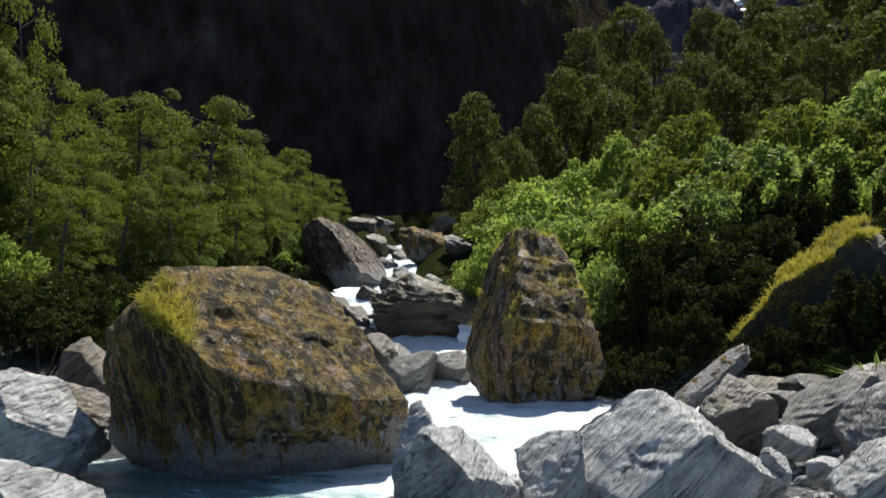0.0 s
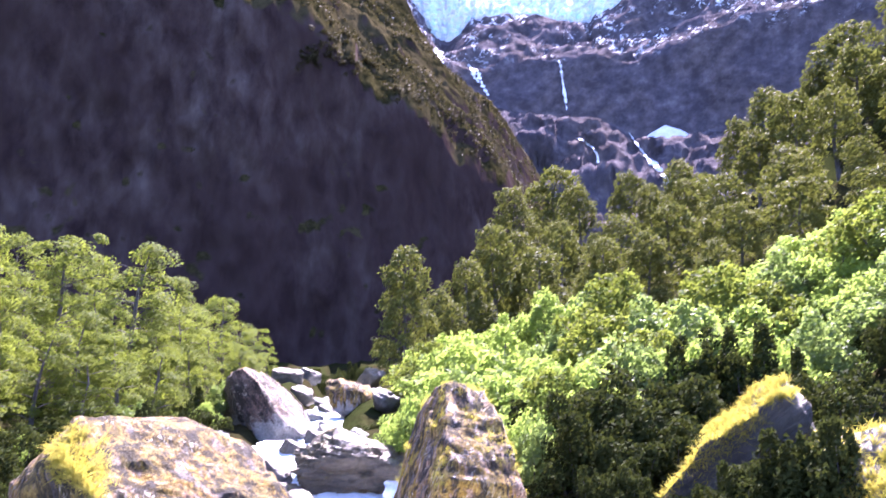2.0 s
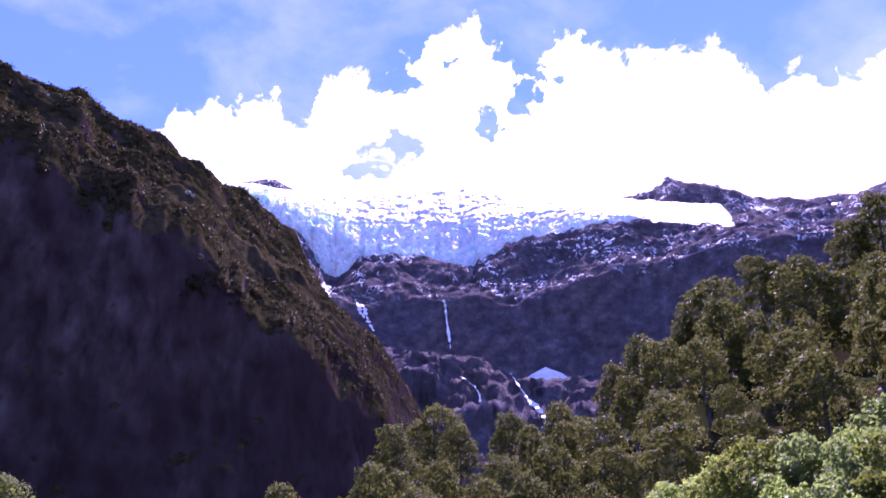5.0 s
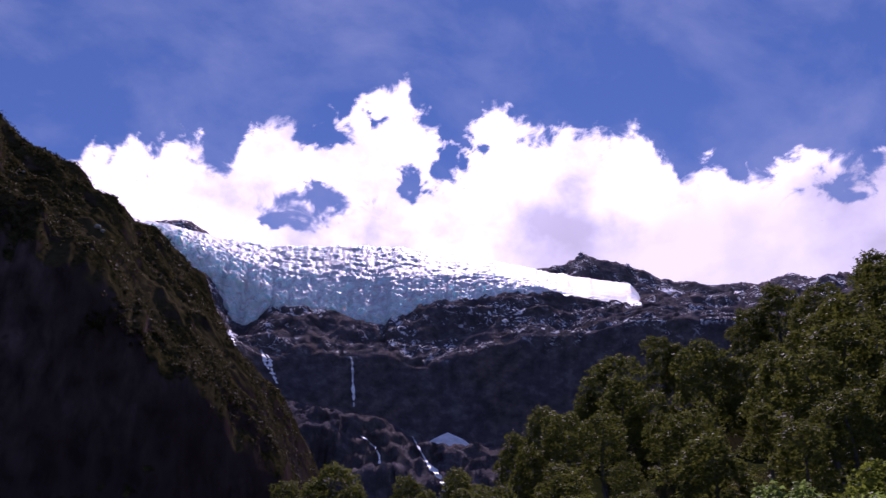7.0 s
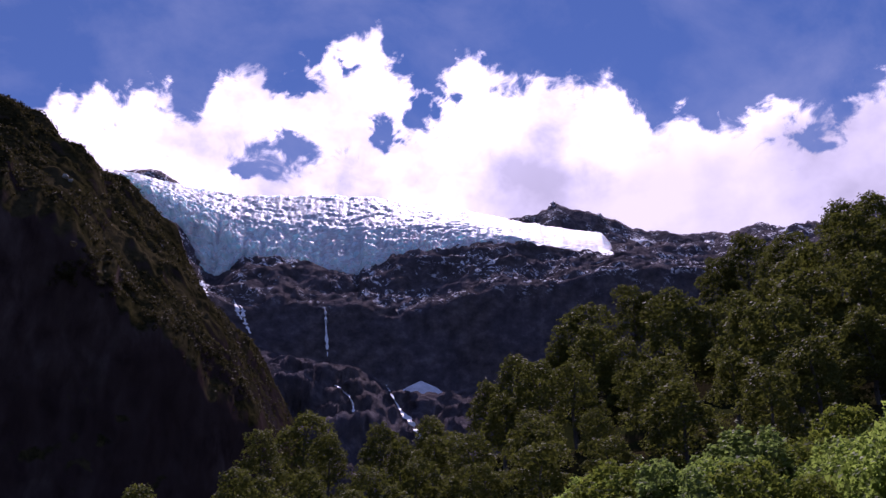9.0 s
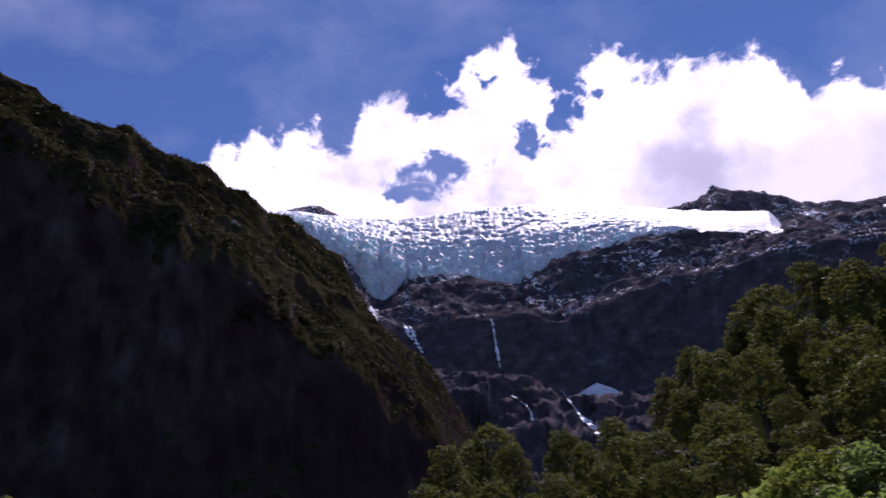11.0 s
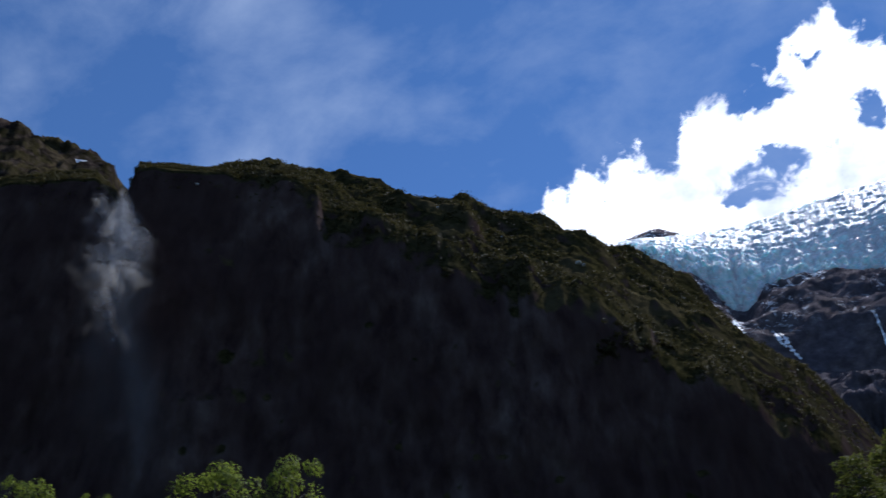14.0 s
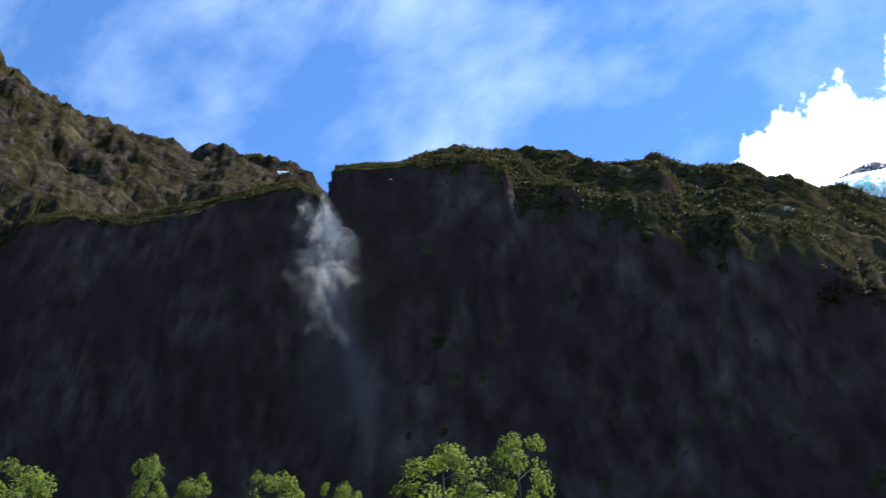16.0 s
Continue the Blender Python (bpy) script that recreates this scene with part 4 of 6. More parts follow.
def beech(seed, height, spread, leaf_size, tufts, per, material, label, bare=0.25, lean=0.0, flat=0.42, tuft=(0.22, 0.16), outward=0.0, face=0.35):
    """A mountain beech: tapered trunk, spreading limbs, foliage in layered plates."""
    rng = np.random.default_rng(seed)
    root = new("beech_tree")
    tagged(root, label, "tree", "forest beeches")
    wob = rng.normal(size=(6, 2)) * 0.02 * height
    trunk = [(wob[k, 0] * k / 5 + lean * height * (k / 5) ** 1.5, wob[k, 1] * k / 5, height * 0.94 * k / 5 - 0.3) for k in range(6)]
    r0 = height * 0.022
    pieces = [tube(trunk, [r0 * (1.35 if k == 0 else 1 - 0.17 * k) for k in range(6)], 8)]
    centres, radii = [], []
    for i in range(tufts):
        u = bare + (1 - bare) * (i + rng.random() * 0.8) / tufts
        z = height * min(u, 0.99)
        k = min(int(u * 5), 4)
        base = np.array(trunk[k]) + (np.array(trunk[k + 1]) - np.array(trunk[k])) * (u * 5 - k)
        shape = math.sin(math.pi * min(1.0, 0.24 + 0.6 * (u - bare) / (1 - bare))) ** 0.7
        reach = spread * (0.25 + 0.75 * shape) * (0.45 + 0.55 * rng.random())
        a = i * 2.4 + rng.normal() * 0.5
        tip = base + np.array([math.cos(a) * reach, math.sin(a) * reach, 0.10 * reach + rng.normal() * 0.25])
        mid = (base + tip) / 2 + np.array([0, 0, 0.12 * reach])
        if i % 2 == 0:
            rb = r0 * 0.3 * (1.1 - u)  + 0.012
            pieces.append(tube([base, mid, tip], [rb, rb * 0.7, rb * 0.3], 4))
        size = spread * (tuft[0] + tuft[1] * rng.random())
        centres += [tip, (mid * 0.6 + tip * 0.4) + rng.normal(size=3) * 0.2]
        radii += [size, size * 0.85]
    centres += [np.array(trunk[5]) + rng.normal(size=3) * np.array([0.3, 0.3, 0.2]) for _ in range(3)]
    radii += [spread * 0.24] * 3
    centres, radii = np.array(centres, float), np.array(radii)
    axis = np.array([trunk[3][0], trunk[3][1], 0])
    ups = np.array([0, 0, 1.0]) + face * (centres - axis) * np.array([1, 1, 0]) / spread
    ups /= np.linalg.norm(ups, axis=1)[:, None]
    v, f = sprays(centres, radii, ups, per, leaf_size, rng, flat, 0.28 if outward else 0.3, outward, 0.25 if outward else 0.45)
    part("trunk", mesh_of("trunk", *join(pieces), BARK), root)
    part("crown", mesh_of("crown", v, f, material, False), root)
    return root


def lobed_crown(lobes, count, size, rng, tilt=0.8):
    """Small leaves over the lumpy outside of several merged lobes of (centre, radii); creases stay open and dark."""
    c, r = np.array([a for a, _ in lobes], float), np.array([b for _, b in lobes], float)
    share = (r[:, 0] * r[:, 2]) / (r[:, 0] * r[:, 2]).sum()
    pick = rng.choice(len(lobes), count, p=share)
    way = rng.normal(size=(count, 3))
    way /= np.linalg.norm(way, axis=1)[:, None]
    way[:, 2] = np.where(way[:, 2] < -0.45, -way[:, 2], way[:, 2])
    lump = 0.84 + 0.26 * rough(way * 2.4 + pick[:, None] * 5.1, 3, 0.6) + 0.1 * rough(way * 7 + pick[:, None], 2)
    p = c[pick] + way * r[pick] * (lump - 0.2 * rng.random(count) ** 2 + 0.1 * rng.random(count) ** 3)[:, None]
    inside = np.zeros(count, bool)
    for k in range(len(lobes)):
        inside |= (np.linalg.norm((p - c[k]) / r[k], axis=1) < 0.72) & (pick != k)
    p, way, pick = p[~inside], way[~inside], pick[~inside]
    n = way / r[pick] * r[pick].mean(1)[:, None] + np.array([0, 0, 0.25]) + rng.normal(size=p.shape) * tilt
    n /= np.linalg.norm(n, axis=1)[:, None]
    t = np.cross(n, rng.normal(size=p.shape))
    t /= np.linalg.norm(t, axis=1)[:, None]
    b = np.cross(n, t)
    s = (size * (0.6 + 0.8 * rng.random(len(p))))[:, None]
    v = np.stack([p - t * s, p + t * s * 0.7 + b * s * 0.6, p + t * s * 0.3 - b * s * 0.7], 1).reshape(-1, 3)
    return v, np.arange(len(v)).reshape(-1, 3)


def hill_beech(seed, height, spread, leaf_size, count, material, label):
    """A hillside beech: a trunk under a dense crown of many rounded lobes, narrowing upward."""
    rng = np.random.default_rng(seed)
    root = tagged(new("beech_tree"), label, "tree", "forest beeches")
    trunk = [(0.02 * height * rng.normal() * k / 4, 0.02 * height * rng.normal() * k / 4, height * 0.9 * k / 4 - 0.3) for k in range(5)]
    r0 = height * 0.02
    pieces = [tube(trunk, [r0 * (1.3 if k == 0 else 1 - 0.2 * k) for k in range(5)], 7)]
    lobes = [((0, 0, 0.55 * height), (0.66 * spread, 0.66 * spread, 0.4 * height)), ((0.1 * spread * rng.normal(), 0.1 * spread * rng.normal(), 0.86 * height), (0.46 * spread, 0.46 * spread, 0.17 * height))]
    for i in range(17):
        u = 0.2 + 0.7 * (i + 0.6 * rng.random()) / 17
        a, reach = i * 2.4 + rng.normal() * 0.4, spread * (0.8 - 0.62 * max(0, u - 0.35)) * (0.6 + 0.35 * rng.random())
        q, size = (math.cos(a) * reach, math.sin(a) * reach, u * height), spread * (0.3 + 0.2 * rng.random())
        lobes.append((q, (size, size, size * (0.75 + 0.3 * rng.random()))))
        if i % 3 == 0:
            pieces.append(tube([(0, 0, u * height - 0.6), (q[0] * 0.5, q[1] * 0.5, u * height - 0.1), q], [r0 * 0.35, r0 * 0.25, r0 * 0.1], 4))
    v, f = lobed_crown(lobes, count, leaf_size, rng)
    part("trunk", mesh_of("trunk", *join(pieces), BARK), root)
    part("crown", mesh_of("crown", v, f, material, False), root)
    return root


def shrub(seed, height, spread, leaf_size, tufts, count, material, name, label, group):
    """A many-stemmed shrub whose foliage sits in upright domes with dark clefts between them."""
    rng = np.random.default_rng(seed)
    root = tagged(new(name), label, "shrub", group)
    pieces, lobes = [], [((0, 0, 0.4 * height), (0.62 * spread, 0.62 * spread, 0.4 * height))]
    for i in range(tufts):
        a, q = i * 2.4, math.sqrt((i + 0.5) / tufts)
        x, y = spread * q * math.cos(a) * (0.75 + 0.3 * rng.random()), spread * q * math.sin(a) * (0.75 + 0.3 * rng.random())
        h = height * (1 - 0.5 * q * q) * (0.66 + 0.42 * rng.random())
        if i % 3 == 0:
            pieces.append(tube([(x * 0.1, y * 0.1, -0.3), (x * 0.6, y * 0.6, h * 0.5), (x, y, h * 0.85)], [0.05, 0.035, 0.012], 5))
        wide, tall = spread * (0.17 + 0.15 * rng.random()), h * (0.22 + 0.16 * rng.random())
        lobes.append(((x, y, h - 0.9 * tall), (wide, wide, tall)))
    v, f = lobed_crown(lobes, count, leaf_size, rng, 1.3)
    part("stem", mesh_of("stem", *join(pieces), BARK), root)
    part("foliage", mesh_of("foliage", v, f, material, False), root)
    return root


def stand(az, d, scale, turn, squash=1.0, sink=0.15):
    """A pose on the ground at a bearing and distance."""
    x, y = d * math.sin(radians(az)), d * math.cos(radians(az))
    return Matrix.Translation((x, y, float(ground_level(x, y)) - sink)) @ Matrix.Rotation(turn, 4, "Z") @ Matrix.Diagonal((scale, scale, scale * squash, 1))


def plant(kinds, tall, spots, rng):
    """Set out copies of the kinds at (bearing, distance, elevation of the top) spots; the first of each kind is used itself."""
    fresh = {k.name: k for k in kinds}
    for az, d, el, *slim in spots:
        kind = kinds[int(rng.integers(len(kinds)))]
        x, y = at(az, d)
        size = (EYE.z + d * math.tan(radians(el)) - float(ground_level(x, y))) / tall
        wide = size * (0.9 + 0.2 * rng.random()) if size > 0.55 else 0.6 * size + 0.25
        if slim:
            wide *= slim[0]
        if size < 0.2:
            continue
        m = stand(az, d, wide, rng.random() * 6.28, size / wide)
        if kind.name in fresh:
            fresh.pop(kind.name).matrix_basis = m
        else:
            copy_thing(kind, m @ Matrix.Diagonal([1 / k for k in kind.scale] + [1]))
    for k in fresh.values():
        for c in list(k.children):
            bpy.data.objects.remove(c)
        bpy.data.objects.remove(k)


def at(az, d):
    return d * math.sin(radians(az)), d * math.cos(radians(az))


def build_forest():
    rng = np.random.default_rng(4)
    left = [beech(s, 11.5, 3.0, 0.095, 44, 122, BEECH, "sunlit yellow-green mountain beech on the river bank", 0.1, 0.03 * (s % 3 - 1), 0.55, (0.17, 0.17), 0.35, 0.8) for s in (11, 12, 13, 14)]
    plant(left, 10.9, [(-26.4, 40, 13.4), (-22.9, 47, 13.6), (-20.4, 52, 12.2), (-18.4, 46, 12.4), (-16.4, 52, 10.8), (-14.3, 45, 12.0), (-12.0, 54, 10.2), (-10.3, 60, 8.6), (-8.8, 64, 9.3), (-7.0, 70, 7.4), (-6.1, 76, 6.0), (-21, 38, 9.0), (-17.2, 39, 8.0), (-24, 35, 9.5), (-12.3, 44, 7.2), (-26.8, 36, 11.5),
                      (-29.4, 46, 17.3, 0.85), (-24.7, 46, 17.9, 0.5), (-33, 46, 13.5), (-35.3, 50, 15.3, 0.5), (-39.6, 48, 15.8, 0.6), (-42.2, 46, 13.4), (-44.6, 50, 15.4, 0.5), (-47.3, 50, 16.2, 0.45), (-50.5, 46, 13.4), (-53.9, 46, 15.2, 0.75), (-57, 44, 15), (-31.5, 36, 12), (-37, 38, 13), (-27.2, 40, 14.6), (-62, 42, 16), (-19.2, 36, 6.8), (-14.6, 38, 7.0), (-22.4, 33, 6.8), (-10.6, 46, 6.4), (-8.6, 54, 6.0), (-15.8, 42, 9.0), (-13, 48, 9.0), (-20.2, 42, 10.0), (-18.0, 50, 11), (-11.4, 47, 8.2), (-9.7, 50, 7.2), (-7.8, 58, 6.4), (-12.8, 40, 6.0), (-8.0, 66, 7.6), (-11.0, 56, 9.0), (-23.6, 40, 11.4), (-16.4, 36, 5.6), (-6.9, 62, 5.8)], rng)
    right = [hill_beech(s, 11, 3.0, 0.135, 11500, BEECH_BACKLIT, "olive mountain beech on the steep hillside, darkened for backlight") for s in (21, 22, 23, 24, 25)]
    spots = [(2.3, 72, 12.2), (4.4, 84, 9.6), (6.2, 92, 11.4), (8.0, 100, 13.5), (5.2, 78, 8.8)]
    for d0, step, az0, drop in ((72, 4.6, 17, 6.2), (92, 4.1, 10, 4.4), (114, 3.5, 8.4, 2.8), (140, 2.9, 9.5, 1.2), (168, 2.1, 9.3, -0.1)):
        az = az0
        while az < 53:
            bearing = az + rng.normal() * 0.6
            share = 0.45 + 0.55 * min(1.0, (float(SKY_RIGHT(bearing)) - 9) / 12)
            spots.append((bearing, d0 + rng.normal() * 5, float(SKY_RIGHT(bearing)) - drop * share - 2.8 * rng.random() ** 1.6 + (0.4 if bearing > 23 or bearing < 12 else -0.5), 1.1 + 0.3 * rng.random()))
            az += step
    plant(right, 10.6, spots, rng)
    bright = [shrub(s, 3.6, w, 0.085, 24, 7400, mat, "broadleaf_shrub", label, "bright bank shrubs") for s, w, mat, label in ((31, 2.3, BRIGHT, "bright green broadleaf shrub on the sunny bank"), (32, 1.9, BRIGHT, "bright green broadleaf shrub on the sunny bank"), (33, 2.2, LIME, "yellow-green broadleaf shrub on the sunny bank"), (34, 1.8, SILVER, "grey-green glossy-leaved shrub on the sunny bank"), (35, 2.2, BEECH, "olive-green shrub on the sunny bank"))]
    spots = []
    for d0, step, az0, drop in ((44, 3.9, 6.0, 3.4), (49, 3.5, 4.2, 1.8), (54, 3.1, 3.4, 0.7), (60, 2.7, 3.2, 0.0)):
        az = az0
        while az < 53:
            bearing = az + rng.normal() * 0.5
            spots.append((bearing, d0 + rng.normal() * 1.3, float(SHRUB_LINE(bearing)) - drop * min(1.0, float(SHRUB_LINE(bearing)) / 10) - 3.2 * rng.random() ** 1.7 + 0.8, 0.95 + 0.4 * rng.random()))
            az += step
    spots += [(-8.9, 47, 4.4), (-9.8, 44, 3.4), (-7.6, 54, 4.6), (-13.8, 37, 3.4), (-17.6, 33, 2.0), (9.9, 39, 5.2, 0.8), (11.0, 37, 4.4, 0.7), (11.7, 35, 2.8, 0.7), (3.4, 38, 4.6, 0.8), (4.8, 40, 5.4), (2.6, 42, 4.0, 0.8), (13.4, 40, 6.6), (17.5, 41, 7.6), (24.6, 38, 7.2), (27, 40, 8.4), (23.4, 25.6, -2.9, 1.3), (-21.8, 29, 0.8), (-24.2, 29, 2.4), (-19.4, 33, 1.6), (-25.6, 31, 4.5), (10.3, 32, 2.4, 0.8), (9.6, 34, 3.6, 0.8), (13.8, 37, 6.6), (16.6, 38, 7.2), (19.6, 38.6, 7.8), (22.4, 39, 8.0), (11.6, 36.5, 5.4, 0.9), (50.6, 45, 20.4, 0.8), (48.4, 45, 17.2), (52.4, 45, 19.4, 0.8)]
    plant(bright, 3.9, spots, rng)
    # dull leaf colour also carries the shade below the bright shrubs
    dull = [shrub(s, 4.0, w, 0.095, n, 3200, SCRUB, "scrub_bush", "dull olive scrub bush among the rocks, darkened for shade", "bank scrub") for s, w, n in ((41, 2.2, 11), (42, 1.4, 7), (43, 1.8, 8))]
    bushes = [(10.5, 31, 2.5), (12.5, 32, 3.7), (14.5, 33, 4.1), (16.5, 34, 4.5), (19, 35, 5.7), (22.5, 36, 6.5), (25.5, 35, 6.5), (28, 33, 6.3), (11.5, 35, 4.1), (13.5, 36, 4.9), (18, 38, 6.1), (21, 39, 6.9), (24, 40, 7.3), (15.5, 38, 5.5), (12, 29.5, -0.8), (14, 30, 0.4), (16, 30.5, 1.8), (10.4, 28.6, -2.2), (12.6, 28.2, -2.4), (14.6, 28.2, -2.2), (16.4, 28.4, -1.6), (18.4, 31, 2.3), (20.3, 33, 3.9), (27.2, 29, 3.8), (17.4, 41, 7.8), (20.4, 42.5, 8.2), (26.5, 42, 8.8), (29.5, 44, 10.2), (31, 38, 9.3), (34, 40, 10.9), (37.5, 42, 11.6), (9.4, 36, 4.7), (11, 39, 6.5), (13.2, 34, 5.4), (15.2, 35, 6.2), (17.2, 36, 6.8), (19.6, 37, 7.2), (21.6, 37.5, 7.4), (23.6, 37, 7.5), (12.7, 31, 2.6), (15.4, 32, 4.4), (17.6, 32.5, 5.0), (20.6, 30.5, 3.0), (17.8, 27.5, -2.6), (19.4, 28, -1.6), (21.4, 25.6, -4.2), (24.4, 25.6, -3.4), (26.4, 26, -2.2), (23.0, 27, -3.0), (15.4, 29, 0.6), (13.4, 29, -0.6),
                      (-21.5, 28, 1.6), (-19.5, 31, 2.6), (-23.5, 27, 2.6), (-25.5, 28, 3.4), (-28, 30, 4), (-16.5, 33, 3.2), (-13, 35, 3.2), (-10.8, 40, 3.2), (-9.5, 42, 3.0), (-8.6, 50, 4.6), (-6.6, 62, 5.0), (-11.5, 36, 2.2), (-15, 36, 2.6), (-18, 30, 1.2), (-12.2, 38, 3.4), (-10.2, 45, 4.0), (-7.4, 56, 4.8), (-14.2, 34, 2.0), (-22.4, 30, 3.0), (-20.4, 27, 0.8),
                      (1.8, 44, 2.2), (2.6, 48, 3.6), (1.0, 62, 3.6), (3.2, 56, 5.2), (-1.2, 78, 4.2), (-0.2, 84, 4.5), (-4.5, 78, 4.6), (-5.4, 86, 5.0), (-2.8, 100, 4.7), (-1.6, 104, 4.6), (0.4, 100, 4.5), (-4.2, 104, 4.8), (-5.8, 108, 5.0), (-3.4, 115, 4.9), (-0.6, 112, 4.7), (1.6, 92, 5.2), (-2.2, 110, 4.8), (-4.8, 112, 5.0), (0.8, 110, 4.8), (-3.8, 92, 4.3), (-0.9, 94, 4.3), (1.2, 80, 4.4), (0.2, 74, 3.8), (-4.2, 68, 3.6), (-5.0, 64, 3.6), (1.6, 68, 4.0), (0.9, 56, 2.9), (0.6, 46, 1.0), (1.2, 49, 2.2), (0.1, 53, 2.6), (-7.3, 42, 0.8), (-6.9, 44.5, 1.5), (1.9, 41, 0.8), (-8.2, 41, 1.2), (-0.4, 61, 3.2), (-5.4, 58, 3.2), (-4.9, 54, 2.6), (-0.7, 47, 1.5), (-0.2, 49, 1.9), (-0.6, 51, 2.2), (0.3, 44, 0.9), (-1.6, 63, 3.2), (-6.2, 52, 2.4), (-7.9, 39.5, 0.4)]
    # dark bushes added over the outcrop's face, standing in for its shaded hollow
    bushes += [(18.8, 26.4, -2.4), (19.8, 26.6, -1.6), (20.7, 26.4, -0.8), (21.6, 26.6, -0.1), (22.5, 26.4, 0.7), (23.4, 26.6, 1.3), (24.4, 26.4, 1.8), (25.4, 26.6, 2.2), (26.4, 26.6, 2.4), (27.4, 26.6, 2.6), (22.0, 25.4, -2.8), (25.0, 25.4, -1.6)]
    lid = curve_of([(-90, 20), (1, 20), (2.5, 3.2), (7.8, 5.0), (9.4, 4.2), (9.9, 0.6), (11.9, 0.2), (12.6, 5.6), (13.5, 6.2), (18, 7.2), (22.7, 7.6), (26, 6.9), (40, 12)])
    spare = np.random.default_rng(44)
    bushes += [(-7 + 0.75 * k + 0.3 * spare.random(), (118, 165)[k % 2] + 12 * spare.random(), 5.0 + 0.5 * spare.random()) for k in range(12)]
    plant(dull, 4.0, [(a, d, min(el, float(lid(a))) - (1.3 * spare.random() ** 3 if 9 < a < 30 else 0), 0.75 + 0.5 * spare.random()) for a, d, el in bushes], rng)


build_forest()

# ---- boulders ----


def boulder_mesh(name, seed, size, material, detail=5, cuts=9, bite=0.22, grain=0.05, planes=(), blocky=0.75, bed=1.1):
    """A rock: a blocky ball cut by flat planes, then roughened and bedded. It stands on z = 0."""
    rng = np.random.default_rng(seed)
    bm = bmesh.new()
    bmesh.ops.create_icosphere(bm, subdivisions=detail, radius=1.0)
    v = np.array([q.co[:] for q in bm.verts])
    f = [[q.index for q in face.verts] for face in bm.faces]
    bm.free()
    v = np.sign(v) * np.abs(v) ** blocky
    cutters = [(np.array(n, float), h) for n, h in planes]
    for _ in range(cuts):
        n = rng.normal(size=3) * np.array([1, 1, 0.7])
        cutters.append((n, float((v @ (n / np.linalg.norm(n))).max()) * (1 - bite * (0.5 + rng.random()))))
    for n, h in cutters:
        n = n / np.linalg.norm(n)
        over = np.maximum(v @ n - h, 0)
        v -= over[:, None] * n * 0.95
    q = v * 1.4 + seed
    unit = v / np.linalg.norm(v, axis=1)[:, None]
    tilt = q @ np.array([[1, 0, 0.3], [0, 1, 0.25], [-0.3, -0.2, 1]])
    ledge = (tilt[:, 2] * 2.6 + 0.5 * rough(q * 1.3 + 5, 3)) % 1.0
    v = v + unit * (grain * 0.9 * min(bed, 1.2) * (ledge - 0.5) * np.clip(0.5 + 2 * rough(q * 0.9 + 9, 2), 0, 1))[:, None]
    v = v + unit * (grain * 0.9 * rough(q, 2) + grain * 0.8 * rough(q * 3.1, 4, 0.6) - grain * bed * np.abs(rough(tilt * np.array([1.2, 1.2, 6.0]), 4, 0.6)))[:, None]
    lo, hi = v.min(0), v.max(0)
    v = (v - (lo + hi) / 2) / (hi - lo) * np.array(size)
    v[:, 2] += size[2] / 2
    return mesh_of(name, v, f, material)


def lay(name, me, az, d, z, turn, label, category="boulder", group="", tip=(0, 0)):
    ob = new(name, me)
    x, y = at(az, d)
    ob.matrix_basis = Matrix.Translation((x, y, z)) @ Euler((radians(tip[0]), radians(tip[1]), radians(turn))).to_matrix().to_4x4()
    return tagged(ob, label, category, group)


PEAK = [((-0.62, -0.3, 0.7), 0.42), ((0.6, -0.35, 0.72), 0.46), ((-0.6, -0.8, -0.12), 0.55), ((0.75, -0.65, -0.1), 0.66)]
SLOPE = [((-0.5, -0.4, 0.77), 0.4), ((0.85, -0.5, -0.1), 0.6), ((0.1, -0.9, -0.15), 0.6)]
LEDGE = [((0.45, -0.45, 0.77), 0.48), ((-0.85, -0.5, -0.1), 0.58), ((0.2, -0.95, -0.2), 0.66)]
CREST = [((-0.6, -0.35, 0.72), 0.3), ((0.72, -0.25, 0.62), 0.46), ((0.15, -0.95, -0.1), 0.62)]
FORMS = {0: [((0.3, -0.5, 0.8), 0.6), ((-0.75, -0.65, -0.05), 0.66)], 71: PEAK, 72: LEDGE, 73: SLOPE, 74: CREST, 76: PEAK, 75: LEDGE, 78: SLOPE, 79: SLOPE, 80: SLOPE, 91: LEDGE, 92: PEAK, 93: LEDGE, 101: SLOPE, 105: LEDGE}


